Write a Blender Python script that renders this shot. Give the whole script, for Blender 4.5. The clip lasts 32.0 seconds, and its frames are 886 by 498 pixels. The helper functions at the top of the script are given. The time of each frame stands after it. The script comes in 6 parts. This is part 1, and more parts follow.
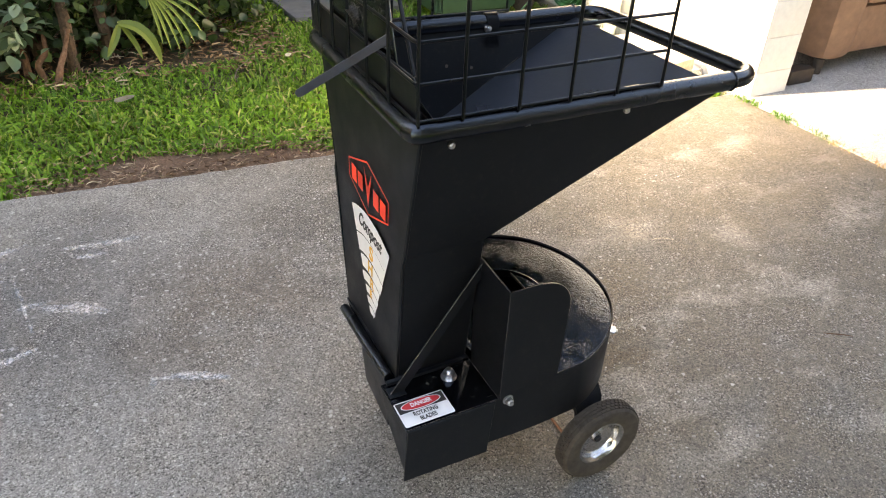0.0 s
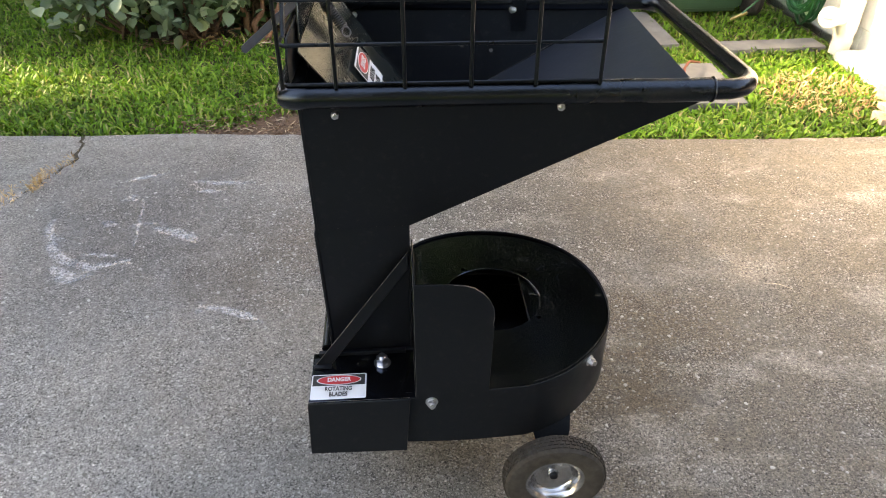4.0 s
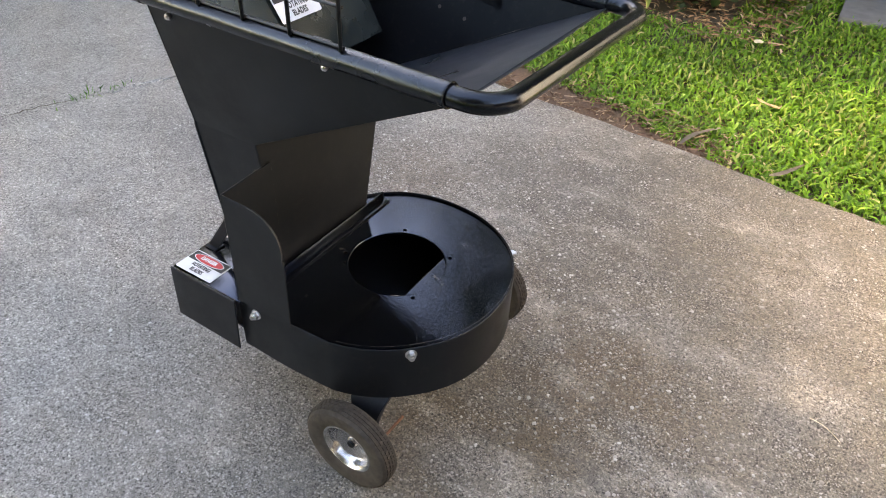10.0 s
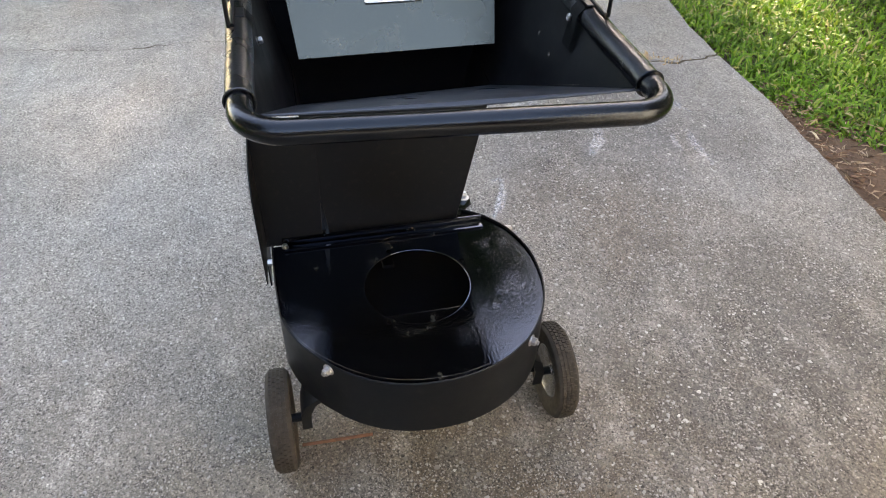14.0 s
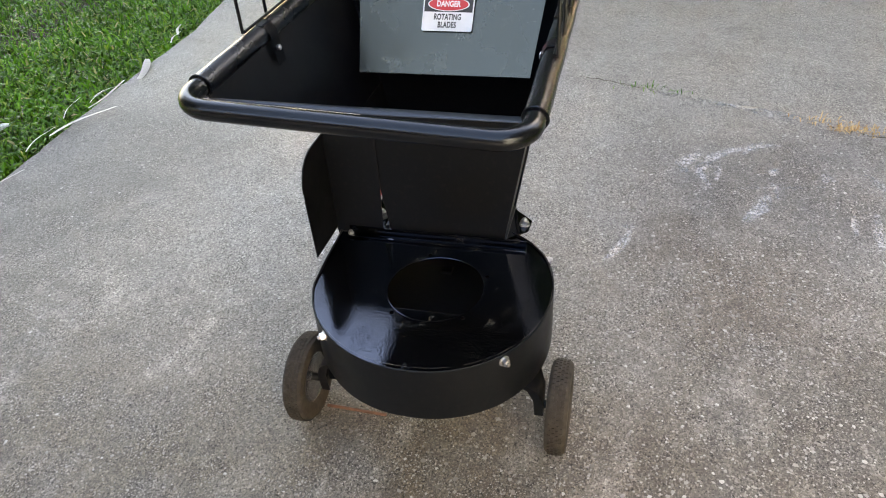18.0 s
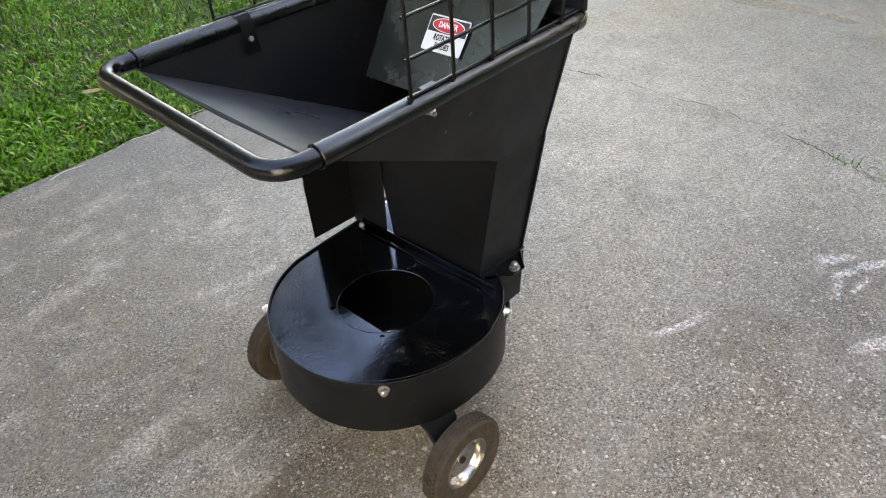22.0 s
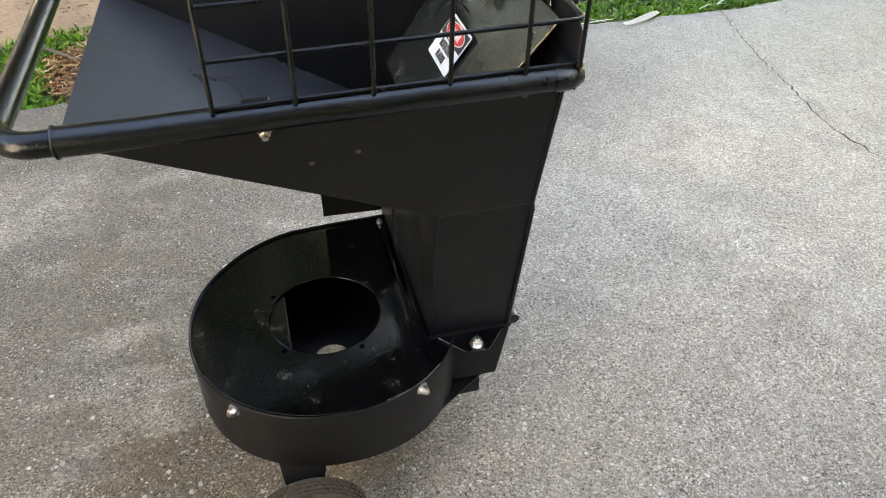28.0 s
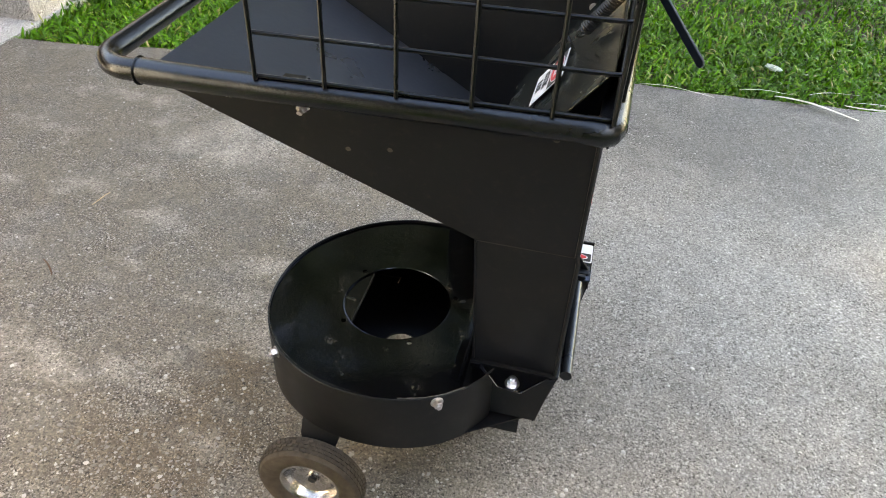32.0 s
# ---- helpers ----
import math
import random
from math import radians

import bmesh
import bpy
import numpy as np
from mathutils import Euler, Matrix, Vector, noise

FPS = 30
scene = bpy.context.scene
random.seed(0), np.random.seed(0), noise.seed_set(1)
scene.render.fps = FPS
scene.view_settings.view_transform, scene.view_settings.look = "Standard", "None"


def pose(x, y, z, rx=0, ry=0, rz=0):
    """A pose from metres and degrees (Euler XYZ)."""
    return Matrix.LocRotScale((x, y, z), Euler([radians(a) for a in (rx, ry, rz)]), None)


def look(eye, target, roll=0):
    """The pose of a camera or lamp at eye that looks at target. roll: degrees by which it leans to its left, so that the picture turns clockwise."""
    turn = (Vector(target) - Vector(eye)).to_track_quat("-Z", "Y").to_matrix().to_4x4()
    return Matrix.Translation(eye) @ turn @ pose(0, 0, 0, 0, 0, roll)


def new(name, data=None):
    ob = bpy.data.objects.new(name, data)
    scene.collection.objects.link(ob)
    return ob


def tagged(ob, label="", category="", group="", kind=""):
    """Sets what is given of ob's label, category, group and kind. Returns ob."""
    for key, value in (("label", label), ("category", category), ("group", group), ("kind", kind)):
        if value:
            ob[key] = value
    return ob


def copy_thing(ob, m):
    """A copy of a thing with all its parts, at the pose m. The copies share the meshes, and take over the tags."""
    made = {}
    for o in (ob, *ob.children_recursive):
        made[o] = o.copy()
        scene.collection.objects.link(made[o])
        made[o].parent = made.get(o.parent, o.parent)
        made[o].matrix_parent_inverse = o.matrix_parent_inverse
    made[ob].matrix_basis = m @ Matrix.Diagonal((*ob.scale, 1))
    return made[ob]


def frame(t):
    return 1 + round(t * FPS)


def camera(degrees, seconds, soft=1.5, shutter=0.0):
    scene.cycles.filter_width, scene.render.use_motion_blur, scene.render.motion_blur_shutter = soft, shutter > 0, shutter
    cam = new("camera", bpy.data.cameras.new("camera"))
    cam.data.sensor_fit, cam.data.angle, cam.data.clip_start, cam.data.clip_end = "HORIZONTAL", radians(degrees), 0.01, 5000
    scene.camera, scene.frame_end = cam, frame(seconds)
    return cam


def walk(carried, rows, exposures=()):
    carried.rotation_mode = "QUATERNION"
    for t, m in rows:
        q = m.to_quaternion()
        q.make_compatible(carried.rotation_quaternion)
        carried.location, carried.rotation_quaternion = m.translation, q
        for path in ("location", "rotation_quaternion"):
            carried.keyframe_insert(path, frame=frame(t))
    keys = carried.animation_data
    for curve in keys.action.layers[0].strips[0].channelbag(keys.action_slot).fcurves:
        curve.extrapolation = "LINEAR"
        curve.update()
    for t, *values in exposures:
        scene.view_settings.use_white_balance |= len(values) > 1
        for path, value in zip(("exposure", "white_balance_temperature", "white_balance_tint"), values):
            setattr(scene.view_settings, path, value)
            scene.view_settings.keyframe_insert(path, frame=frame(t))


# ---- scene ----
cam = camera(63.55, 32.0, soft=1.0)
# seconds, eye x y z in metres, turn in degrees
ROWS = [
    (0, -0.0033, -0.0877, 1.5362, 55.81, -1.82, -26.29),
    (0.5, 0.0811, -0.2369, 1.5387, 55.83, 0.81, -24.54),
    (1, 0.1802, -0.2451, 1.5397, 56.02, -1.89, -21.88),
    (1.5, 0.3233, -0.1696, 1.5338, 55.27, -3.29, -15.77),
    (2, 0.4203, -0.1686, 1.5252, 54.39, -1.38, -12.02),
    (2.5, 0.5609, -0.2193, 1.5264, 55.18, -1.50, -6.07),
    (3, 0.6342, -0.2691, 1.5344, 55.74, -1.96, -3.12),
    (3.5, 0.6320, -0.2739, 1.5319, 55.61, 0.48, -3.47),
    (4, 0.6230, -0.1976, 1.4886, 54.98, 0.10, -3.74),
    (4.5, 0.6150, -0.1868, 1.4840, 54.80, 0.09, -3.82),
    (5, 0.6082, -0.1758, 1.4810, 54.53, -0.01, -3.90),
    (5.5, 0.6095, -0.2318, 1.5246, 54.19, 0.18, -3.70),
    (6, 0.6612, -0.2587, 1.5263, 53.84, -0.63, -3.40),
    (6.5, 0.7332, -0.3007, 1.5322, 53.24, 0.35, -2.44),
    (7, 0.8230, -0.2135, 1.5038, 52.48, -0.75, -1.15),
    (7.5, 0.9280, -0.1109, 1.5096, 51.10, -1.91, 2.44),
    (8, 1.0388, -0.0939, 1.5136, 52.52, 0.91, 4.99),
    (8.5, 1.2744, -0.2129, 1.5279, 55.06, 0.02, 16.39),
    (9, 1.4350, -0.2321, 1.5340, 54.09, 3.01, 20.45),
    (9.5, 1.5304, -0.1041, 1.4842, 52.89, -1.76, 23.65),
    (10, 1.6276, 0.0745, 1.4968, 51.53, -2.03, 32.99),
    (10.5, 1.7097, 0.1434, 1.5019, 50.52, -0.36, 39.28),
    (11, 1.9366, 0.2302, 1.5184, 50.64, -0.33, 46.45),
    (11.5, 2.0341, 0.2834, 1.5120, 50.61, 1.20, 50.84),
    (12, 2.0426, 0.4195, 1.4759, 50.36, -2.12, 55.13),
    (12.5, 1.9773, 0.6073, 1.4645, 49.76, -3.80, 60.04),
    (13, 1.9723, 0.6768, 1.4794, 49.06, -1.08, 66.21),
    (13.5, 2.0497, 0.8298, 1.4956, 50.00, -0.50, 73.68),
    (14, 1.9909, 0.9529, 1.4831, 49.71, -1.01, 77.57),
    (14.5, 1.9890, 1.0406, 1.4844, 49.67, -1.39, 80.38),
    (15, 1.9871, 1.1277, 1.4863, 49.73, -1.34, 83.84),
    (15.5, 2.0473, 1.2446, 1.4984, 51.71, -0.44, 89.77),
    (16, 2.0925, 1.4080, 1.5054, 53.34, 0.54, 98.81),
    (16.5, 2.1316, 1.5065, 1.5045, 53.82, 2.09, 101.79),
    (17, 2.1169, 1.5298, 1.5121, 53.33, 2.07, 102.80),
    (17.5, 2.1368, 1.5545, 1.5072, 53.62, 3.07, 103.18),
    (18, 2.1268, 1.5758, 1.5017, 53.34, 3.49, 103.74),
    (18.5, 2.1254, 1.5973, 1.5031, 53.06, 3.77, 104.29),
    (19, 2.1397, 1.6281, 1.5026, 54.13, 3.82, 106.98),
    (19.5, 2.0747, 1.6797, 1.4971, 52.56, 1.98, 108.73),
    (20, 1.8950, 1.7717, 1.4651, 51.85, -2.70, 112.62),
    (20.5, 1.8334, 1.8461, 1.4719, 50.91, -0.67, 118.22),
    (21, 1.7752, 2.0331, 1.4733, 52.54, 0.41, 127.93),
    (21.5, 1.7241, 2.1735, 1.4967, 53.77, 2.11, 130.99),
    (22, 1.6934, 2.2434, 1.5096, 54.07, 3.19, 132.62),
    (22.5, 1.6876, 2.2467, 1.5102, 53.52, 3.40, 134.38),
    (23, 1.6939, 2.2435, 1.5053, 53.76, 2.79, 134.13),
    (23.5, 1.6984, 2.2433, 1.5052, 54.05, 2.85, 135.32),
    (24, 1.6983, 2.2620, 1.5028, 54.18, 2.63, 135.52),
    (24.5, 1.6910, 2.2811, 1.4958, 54.74, 2.81, 138.15),
    (25, 1.5793, 2.2189, 1.4999, 52.21, 2.39, 143.23),
    (25.5, 1.4611, 2.2087, 1.4883, 51.12, 0.87, 149.72),
    (26, 1.3071, 2.1979, 1.4778, 49.89, -0.31, 155.99),
    (26.5, 1.1992, 2.2515, 1.4760, 50.75, -1.97, 160.69),
    (27, 1.0655, 2.3121, 1.4786, 50.80, -0.90, 163.18),
    (27.5, 0.9897, 2.3599, 1.4916, 52.39, 0.05, 165.72),
    (28, 0.9002, 2.3106, 1.4705, 50.92, -1.11, 164.60),
    (28.5, 0.7847, 2.2424, 1.4593, 50.01, -3.68, 170.88),
    (29, 0.6777, 2.2011, 1.4692, 50.18, -3.35, 174.56),
    (29.5, 0.5216, 2.2865, 1.4890, 51.05, -2.60, -173.94),
    (30, 0.3857, 2.3472, 1.4815, 49.88, -0.68, -169.95),
    (30.5, 0.3688, 2.3494, 1.4942, 50.95, -0.45, -167.10),
    (31, 0.3755, 2.3530, 1.5027, 50.91, -0.26, -167.70),
    (31.5, 0.4075, 2.3439, 1.4955, 51.00, -0.53, -166.91),
    (32, 0.5020, 2.3141, 1.4825, 51.39, -2.62, -166.53),
]

EXPOSURES = [(0.0, 3.56, 10050, 19), (3.0, 3.51, 9850, 19), (7.0, 3.66, 9650, 19), (11.0, 3.76, 9650, 21), (16.0, 3.66, 10000, 18.5), (23.0, 3.75, 10600, 18.5), (26.5, 3.8, 10900, 17.5), (29.0, 3.99, 11200, 17), (32.0, 3.94, 11000, 17)]
walk(cam, [(r[0], pose(*r[1:])) for r in ROWS], EXPOSURES)

# ---- light: open shade under added trees, sun from beyond the far lawn ----
SUN_AZ, SUN_EL = radians(-76), radians(27)      # azimuth from +y towards +x
world = bpy.data.worlds.new("world")
scene.world = world
world.use_nodes = True
wn = world.node_tree.nodes
sky = wn.new("ShaderNodeTexSky")
sky.sky_type, sky.sun_disc = "NISHITA", False
sky.sun_elevation, sky.sun_rotation = SUN_EL, SUN_AZ
sky.air_density, sky.dust_density, sky.ozone_density = 1.0, 0.6, 1.0
world.node_tree.links.new(sky.outputs[0], wn["Background"].inputs[0])
wn["Background"].inputs[1].default_value = 0.15
sun_data = bpy.data.lights.new("sun", "SUN")
sun_data.energy, sun_data.angle, sun_data.color = 4.6, radians(3.0), (1.0, 0.92, 0.80)
sun = new("sun", sun_data)
sun_dir = Vector((math.sin(SUN_AZ) * math.cos(SUN_EL), math.cos(SUN_AZ) * math.cos(SUN_EL), math.sin(SUN_EL)))
sun.matrix_world = look(Vector((0, 0, 8)) + sun_dir * 10, (0, 0, 8))


# ---- materials ----
def mat(name, colour=(0.5, 0.5, 0.5), rough=0.5, metal=0.0, spec=0.5):
    m = bpy.data.materials.new(name)
    m.use_nodes = True
    b = m.node_tree.nodes["Principled BSDF"]
    b.inputs["Base Color"].default_value = (*colour, 1)
    b.inputs["Roughness"].default_value = rough
    b.inputs["Metallic"].default_value = metal
    b.inputs["Specular IOR Level"].default_value = spec
    return m, m.node_tree, b


def node(tree, kind, **values):
    n = tree.nodes.new("ShaderNode" + kind)
    for key, value in values.items():
        n.inputs[key.replace("_", " ")].default_value = value
    return n


def ramp(tree, source, stops, interp="LINEAR"):
    r = tree.nodes.new("ShaderNodeValToRGB")
    r.color_ramp.interpolation = interp
    while len(r.color_ramp.elements) < len(stops):
        r.color_ramp.elements.new(0.5)
    for e, (p, c) in zip(r.color_ramp.elements, stops):
        e.position = p
        e.color = (*c, 1) if len(c) == 3 else (c[0], c[0], c[0], 1)
    tree.links.new(source, r.inputs[0])
    return r.outputs[0]


def mixc(tree, a, b, fac, mode="MIX"):
    n = tree.nodes.new("ShaderNodeMix")
    n.data_type, n.blend_type = "RGBA", mode
    for sock, value in ((n.inputs[0], fac), (n.inputs[6], a), (n.inputs[7], b)):
        if isinstance(value, bpy.types.NodeSocket):
            tree.links.new(value, sock)
        elif isinstance(value, (int, float)):
            sock.default_value = value
        else:
            sock.default_value = (*value, 1)
    return n.outputs[2]


def bump(tree, bsdf, height, strength, distance):
    n = node(tree, "Bump", Strength=strength, Distance=distance)
    tree.links.new(height, n.inputs["Height"])
    tree.links.new(n.outputs[0], bsdf.inputs["Normal"])
    return n


def coords(tree, scale=1.0):
    g = tree.nodes.new("ShaderNodeNewGeometry")
    m = tree.nodes.new("ShaderNodeMapping")
    m.inputs["Scale"].default_value = (scale, scale, scale) if isinstance(scale, (int, float)) else scale
    tree.links.new(g.outputs["Position"], m.inputs[0])
    return m.outputs[0]


def noise_tex(tree, vec, scale, detail=4.0, rough=0.55):
    n = node(tree, "TexNoise", Scale=scale, Detail=detail, Roughness=rough)
    tree.links.new(vec, n.inputs["Vector"])
    return n.outputs[0]


def voronoi(tree, vec, scale, feature="F1"):
    n = node(tree, "TexVoronoi", Scale=scale)
    n.feature = feature
    tree.links.new(vec, n.inputs["Vector"])
    return n


def painted(name, colour, rough, grain, depth, blotch=0.35, spec=0.5, spots=False, tint=(0.66, 0.82, 1.0)):
    """Painted steel: orange peel, dull patches and dust."""
    m, t, b = mat(name, colour, rough, 0.0, spec)
    b.inputs["Specular Tint"].default_value = (*tint, 1)
    p = coords(t)
    big = noise_tex(t, p, 7.0, 5.0)
    fine = noise_tex(t, p, grain, 3.0)
    lin = node(t, "MapRange", From_Min=0.3, From_Max=0.75, To_Min=rough - 0.08, To_Max=rough + blotch * 0.4)
    t.links.new(big, lin.inputs[0])
    t.links.new(lin.outputs[0], b.inputs["Roughness"])
    dust = ramp(t, noise_tex(t, p, 55.0, 6.0, 0.7), [(0.55, (0.0,)), (0.8, (1.0,))])
    fac = t.nodes.new("ShaderNodeMath")
    fac.operation = "MULTIPLY"
    fac.inputs[1].default_value = 0.10
    t.links.new(dust, fac.inputs[0])
    t.links.new(mixc(t, colour, (0.12, 0.11, 0.10), fac.outputs[0]), b.inputs["Base Color"])
    height = fine
    if spots:
        v = voronoi(t, p, 260.0)
        dot = ramp(t, v.outputs["Distance"], [(0.10, (1.0,)), (0.42, (0.0,))])
        where = ramp(t, noise_tex(t, p, 9.0, 4.0), [(0.50, (0.0,)), (0.62, (1.0,))])
        height = mixc(t, fine, mixc(t, (0.5, 0.5, 0.5), dot, where), 0.5)
        scuff = ramp(t, noise_tex(t, p, 13.0, 7.0, 0.7), [(0.58, (0.0,)), (0.74, (0.5,))])
        dusty = mixc(t, colour, (0.075, 0.072, 0.060), scuff)
        t.links.new(dusty, b.inputs["Base Color"])
        t.links.new(mixc(t, lin.outputs[0], (0.5, 0.5, 0.5), scuff), b.inputs["Roughness"])
        bump(t, b, height, 0.32, depth)
        return m
    bump(t, b, height, 0.25, depth)
    return m


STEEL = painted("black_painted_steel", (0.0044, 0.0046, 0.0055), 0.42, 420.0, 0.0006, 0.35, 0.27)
GLOSS = painted("glossy_black_enamel", (0.0018, 0.0018, 0.002), 0.085, 150.0, 0.0013, 0.13, 0.60, True, (0.50, 0.68, 1.0))
SLEEVE = painted("textured_black_sleeve", (0.0025, 0.0025, 0.003), 0.25, 300.0, 0.0022, 0.25, 0.55)
HANDLE = painted("worn_black_tube", (0.003, 0.003, 0.0036), 0.20, 240.0, 0.0018, 0.3, 0.40)
WIRE = painted("black_coated_wire", (0.0025, 0.0025, 0.003), 0.32, 500.0, 0.0004, 0.3, 0.3)
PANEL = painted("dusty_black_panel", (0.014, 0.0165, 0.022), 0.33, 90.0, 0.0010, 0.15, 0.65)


def plain(name, colour, rough, metal=0.0, grain=0.0, var=0.15, scale=40.0):
    m, t, b = mat(name, colour, rough, metal)
    p = coords(t)
    n = noise_tex(t, p, scale, 6.0, 0.65)
    dark = tuple(c * (1 - var) for c in colour)
    lite = tuple(min(1, c * (1 + var)) for c in colour)
    t.links.new(ramp(t, n, [(0.3, dark), (0.7, lite)]), b.inputs["Base Color"])
    if grain:
        bump(t, b, n, 0.4, grain)
    return m


ZINC = plain("zinc_plated_steel", (0.62, 0.62, 0.63), 0.28, 1.0, 0.0003, 0.2, 120)
CHROME = plain("dull_chrome", (0.46, 0.46, 0.465), 0.26, 1.0, 0.0003, 0.25, 60)
SPRING = plain("grey_spring_steel", (0.075, 0.073, 0.072), 0.38, 1.0, 0.0002, 0.2, 90)
RUBBER = plain("dusty_rubber", (0.043, 0.037, 0.031), 0.85, 0.0, 0.0015, 0.35, 45)
RUBBER.node_tree.nodes["Principled BSDF"].inputs["Specular IOR Level"].default_value = 0.25
WHITE = plain("white_label", (0.68, 0.68, 0.68), 0.45, 0.0, 0, 0.04)
RED = plain("red_print", (0.55, 0.02, 0.025), 0.45, 0, 0, 0.08)
ORANGE_RED = plain("orange_red_print", (0.75, 0.045, 0.02), 0.45, 0, 0, 0.08)
BLACK_INK = plain("black_print", (0.012, 0.012, 0.012), 0.5, 0, 0, 0.1)
YELLOW = plain("yellow_print", (0.72, 0.36, 0.03), 0.5, 0, 0, 0.1)
PLUG = plain("bare_hole", (0.055, 0.055, 0.053), 0.7, 0, 0, 0.2, 90)
SEAM = plain("painted_seam", (0.022, 0.022, 0.024), 0.5, 0, 0, 0.3, 60)
LEVER = plain("blue_grey_steel", (0.018, 0.027, 0.042), 0.38, 0.0, 0.0003, 0.25, 60)


def concrete(name, tone, brown, stains_shade=False):
    """Worn exposed-aggregate concrete."""
    m, t, b = mat(name, tone, 0.62, 0.0, 0.5)
    p = coords(t)

    def math_(op, a, c):
        n = t.nodes.new("ShaderNodeMath")
        n.operation = op
        for sock, value in zip(n.inputs, (a, c)):
            if isinstance(value, bpy.types.NodeSocket):
                t.links.new(value, sock)
            else:
                sock.default_value = value
        return n.outputs[0]

    def chan(sock):
        n = t.nodes.new("ShaderNodeSeparateColor")
        t.links.new(sock, n.inputs[0])
        return n.outputs[0]

    fine, peb = voronoi(t, p, 240.0), voronoi(t, p, 82.0)
    warp, big = noise_tex(t, p, 5.0, 5.0), noise_tex(t, p, 0.9, 6.0, 0.6)
    mid, sand = noise_tex(t, p, 3.2, 7.0, 0.62), noise_tex(t, p, 330.0, 2.0, 0.7)
    bm_ = ramp(t, big, [(0.36, (0.0,)), (0.64, (1.0,))])
    if stains_shade:
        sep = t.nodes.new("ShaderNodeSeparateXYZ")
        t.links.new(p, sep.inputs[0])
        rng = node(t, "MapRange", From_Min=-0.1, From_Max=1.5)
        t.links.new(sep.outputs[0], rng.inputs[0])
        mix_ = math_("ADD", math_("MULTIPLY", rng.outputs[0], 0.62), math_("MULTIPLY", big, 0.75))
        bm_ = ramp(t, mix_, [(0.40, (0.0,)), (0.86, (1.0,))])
    base = mixc(t, tone, brown, bm_)

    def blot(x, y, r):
        """A ragged round patch of tone about a place, for stains and painted shade."""
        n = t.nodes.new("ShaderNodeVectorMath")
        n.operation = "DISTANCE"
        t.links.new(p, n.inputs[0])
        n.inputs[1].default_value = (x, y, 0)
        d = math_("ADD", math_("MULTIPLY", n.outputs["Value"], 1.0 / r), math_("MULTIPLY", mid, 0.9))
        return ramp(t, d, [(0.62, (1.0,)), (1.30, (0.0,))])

    if stains_shade:
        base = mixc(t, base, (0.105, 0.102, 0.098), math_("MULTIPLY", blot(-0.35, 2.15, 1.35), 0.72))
        # brown stain and the machine's soft shadow, both put into the colour
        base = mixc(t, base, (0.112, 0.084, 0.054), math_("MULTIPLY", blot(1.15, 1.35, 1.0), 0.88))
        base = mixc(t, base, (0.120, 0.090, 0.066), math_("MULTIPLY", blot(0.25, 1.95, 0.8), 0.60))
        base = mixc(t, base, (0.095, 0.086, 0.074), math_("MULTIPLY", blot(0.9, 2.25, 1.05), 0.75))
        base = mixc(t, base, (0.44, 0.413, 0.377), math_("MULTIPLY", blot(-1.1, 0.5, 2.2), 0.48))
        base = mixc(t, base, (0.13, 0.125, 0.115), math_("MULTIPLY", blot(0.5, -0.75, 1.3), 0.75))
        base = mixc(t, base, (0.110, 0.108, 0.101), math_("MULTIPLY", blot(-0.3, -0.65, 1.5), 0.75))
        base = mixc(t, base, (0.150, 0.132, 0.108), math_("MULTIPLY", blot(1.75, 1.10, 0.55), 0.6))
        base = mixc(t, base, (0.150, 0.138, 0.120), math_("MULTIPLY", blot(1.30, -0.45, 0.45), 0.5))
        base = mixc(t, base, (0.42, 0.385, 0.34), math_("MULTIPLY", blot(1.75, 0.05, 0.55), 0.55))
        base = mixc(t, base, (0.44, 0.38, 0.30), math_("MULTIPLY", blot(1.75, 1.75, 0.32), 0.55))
        # darker tone painted in for the shadow beside the machine
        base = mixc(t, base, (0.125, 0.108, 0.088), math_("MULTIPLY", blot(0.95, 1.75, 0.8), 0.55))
        # oily grey blots and paler rubbed lanes on the much-used end
        east = ramp(t, math_("ADD", sep.outputs[0], math_("MULTIPLY", warp, 0.8)), [(0.80, (0.0,)), (1.5, (1.0,))])
        oil = ramp(t, noise_tex(t, p, 6.5, 6.0, 0.68), [(0.50, (0.0,)), (0.66, (0.62,))])
        base = mixc(t, base, (0.120, 0.114, 0.104), math_("MULTIPLY", oil, east))
        lane = ramp(t, noise_tex(t, coords(t, (1.0, 1.7, 1.0)), 2.6, 5.0, 0.6), [(0.53, (0.0,)), (0.70, (0.65,))])
        base = mixc(t, base, (0.40, 0.372, 0.33), math_("MULTIPLY", lane, east))
    base = mixc(t, base, tuple(c * 0.62 for c in tone), ramp(t, mid, [(0.50, (0.0,)), (0.70, (0.50,))]))
    base = mixc(t, base, tuple(min(1, c * 1.30) for c in tone), ramp(t, noise_tex(t, p, 1.9, 8.0, 0.68), [(0.56, (0.0,)), (0.80, (0.6,))]))
    base = mixc(t, base, ramp(t, noise_tex(t, p, 17.0, 6.0, 0.65), [(0.34, (0.86,)), (0.66, (1.12,))]), 0.7, "MULTIPLY")
    worn = ramp(t, warp, [(0.40, (0.10,)), (0.62, (1.0,))])
    # smooth cement skin, single grains, and the pits where the skin has gone
    grain = ramp(t, chan(fine.outputs["Color"]), [(0.0, (0.52,)), (0.3, (0.88,)), (0.7, (1.06,)), (0.9, (1.35,)), (1.0, (1.9,))])
    base = mixc(t, base, grain, 0.85, "MULTIPLY")
    stone = node(t, "TexVoronoi", Scale=150.0, Randomness=1.0)
    t.links.new(p, stone.inputs["Vector"])
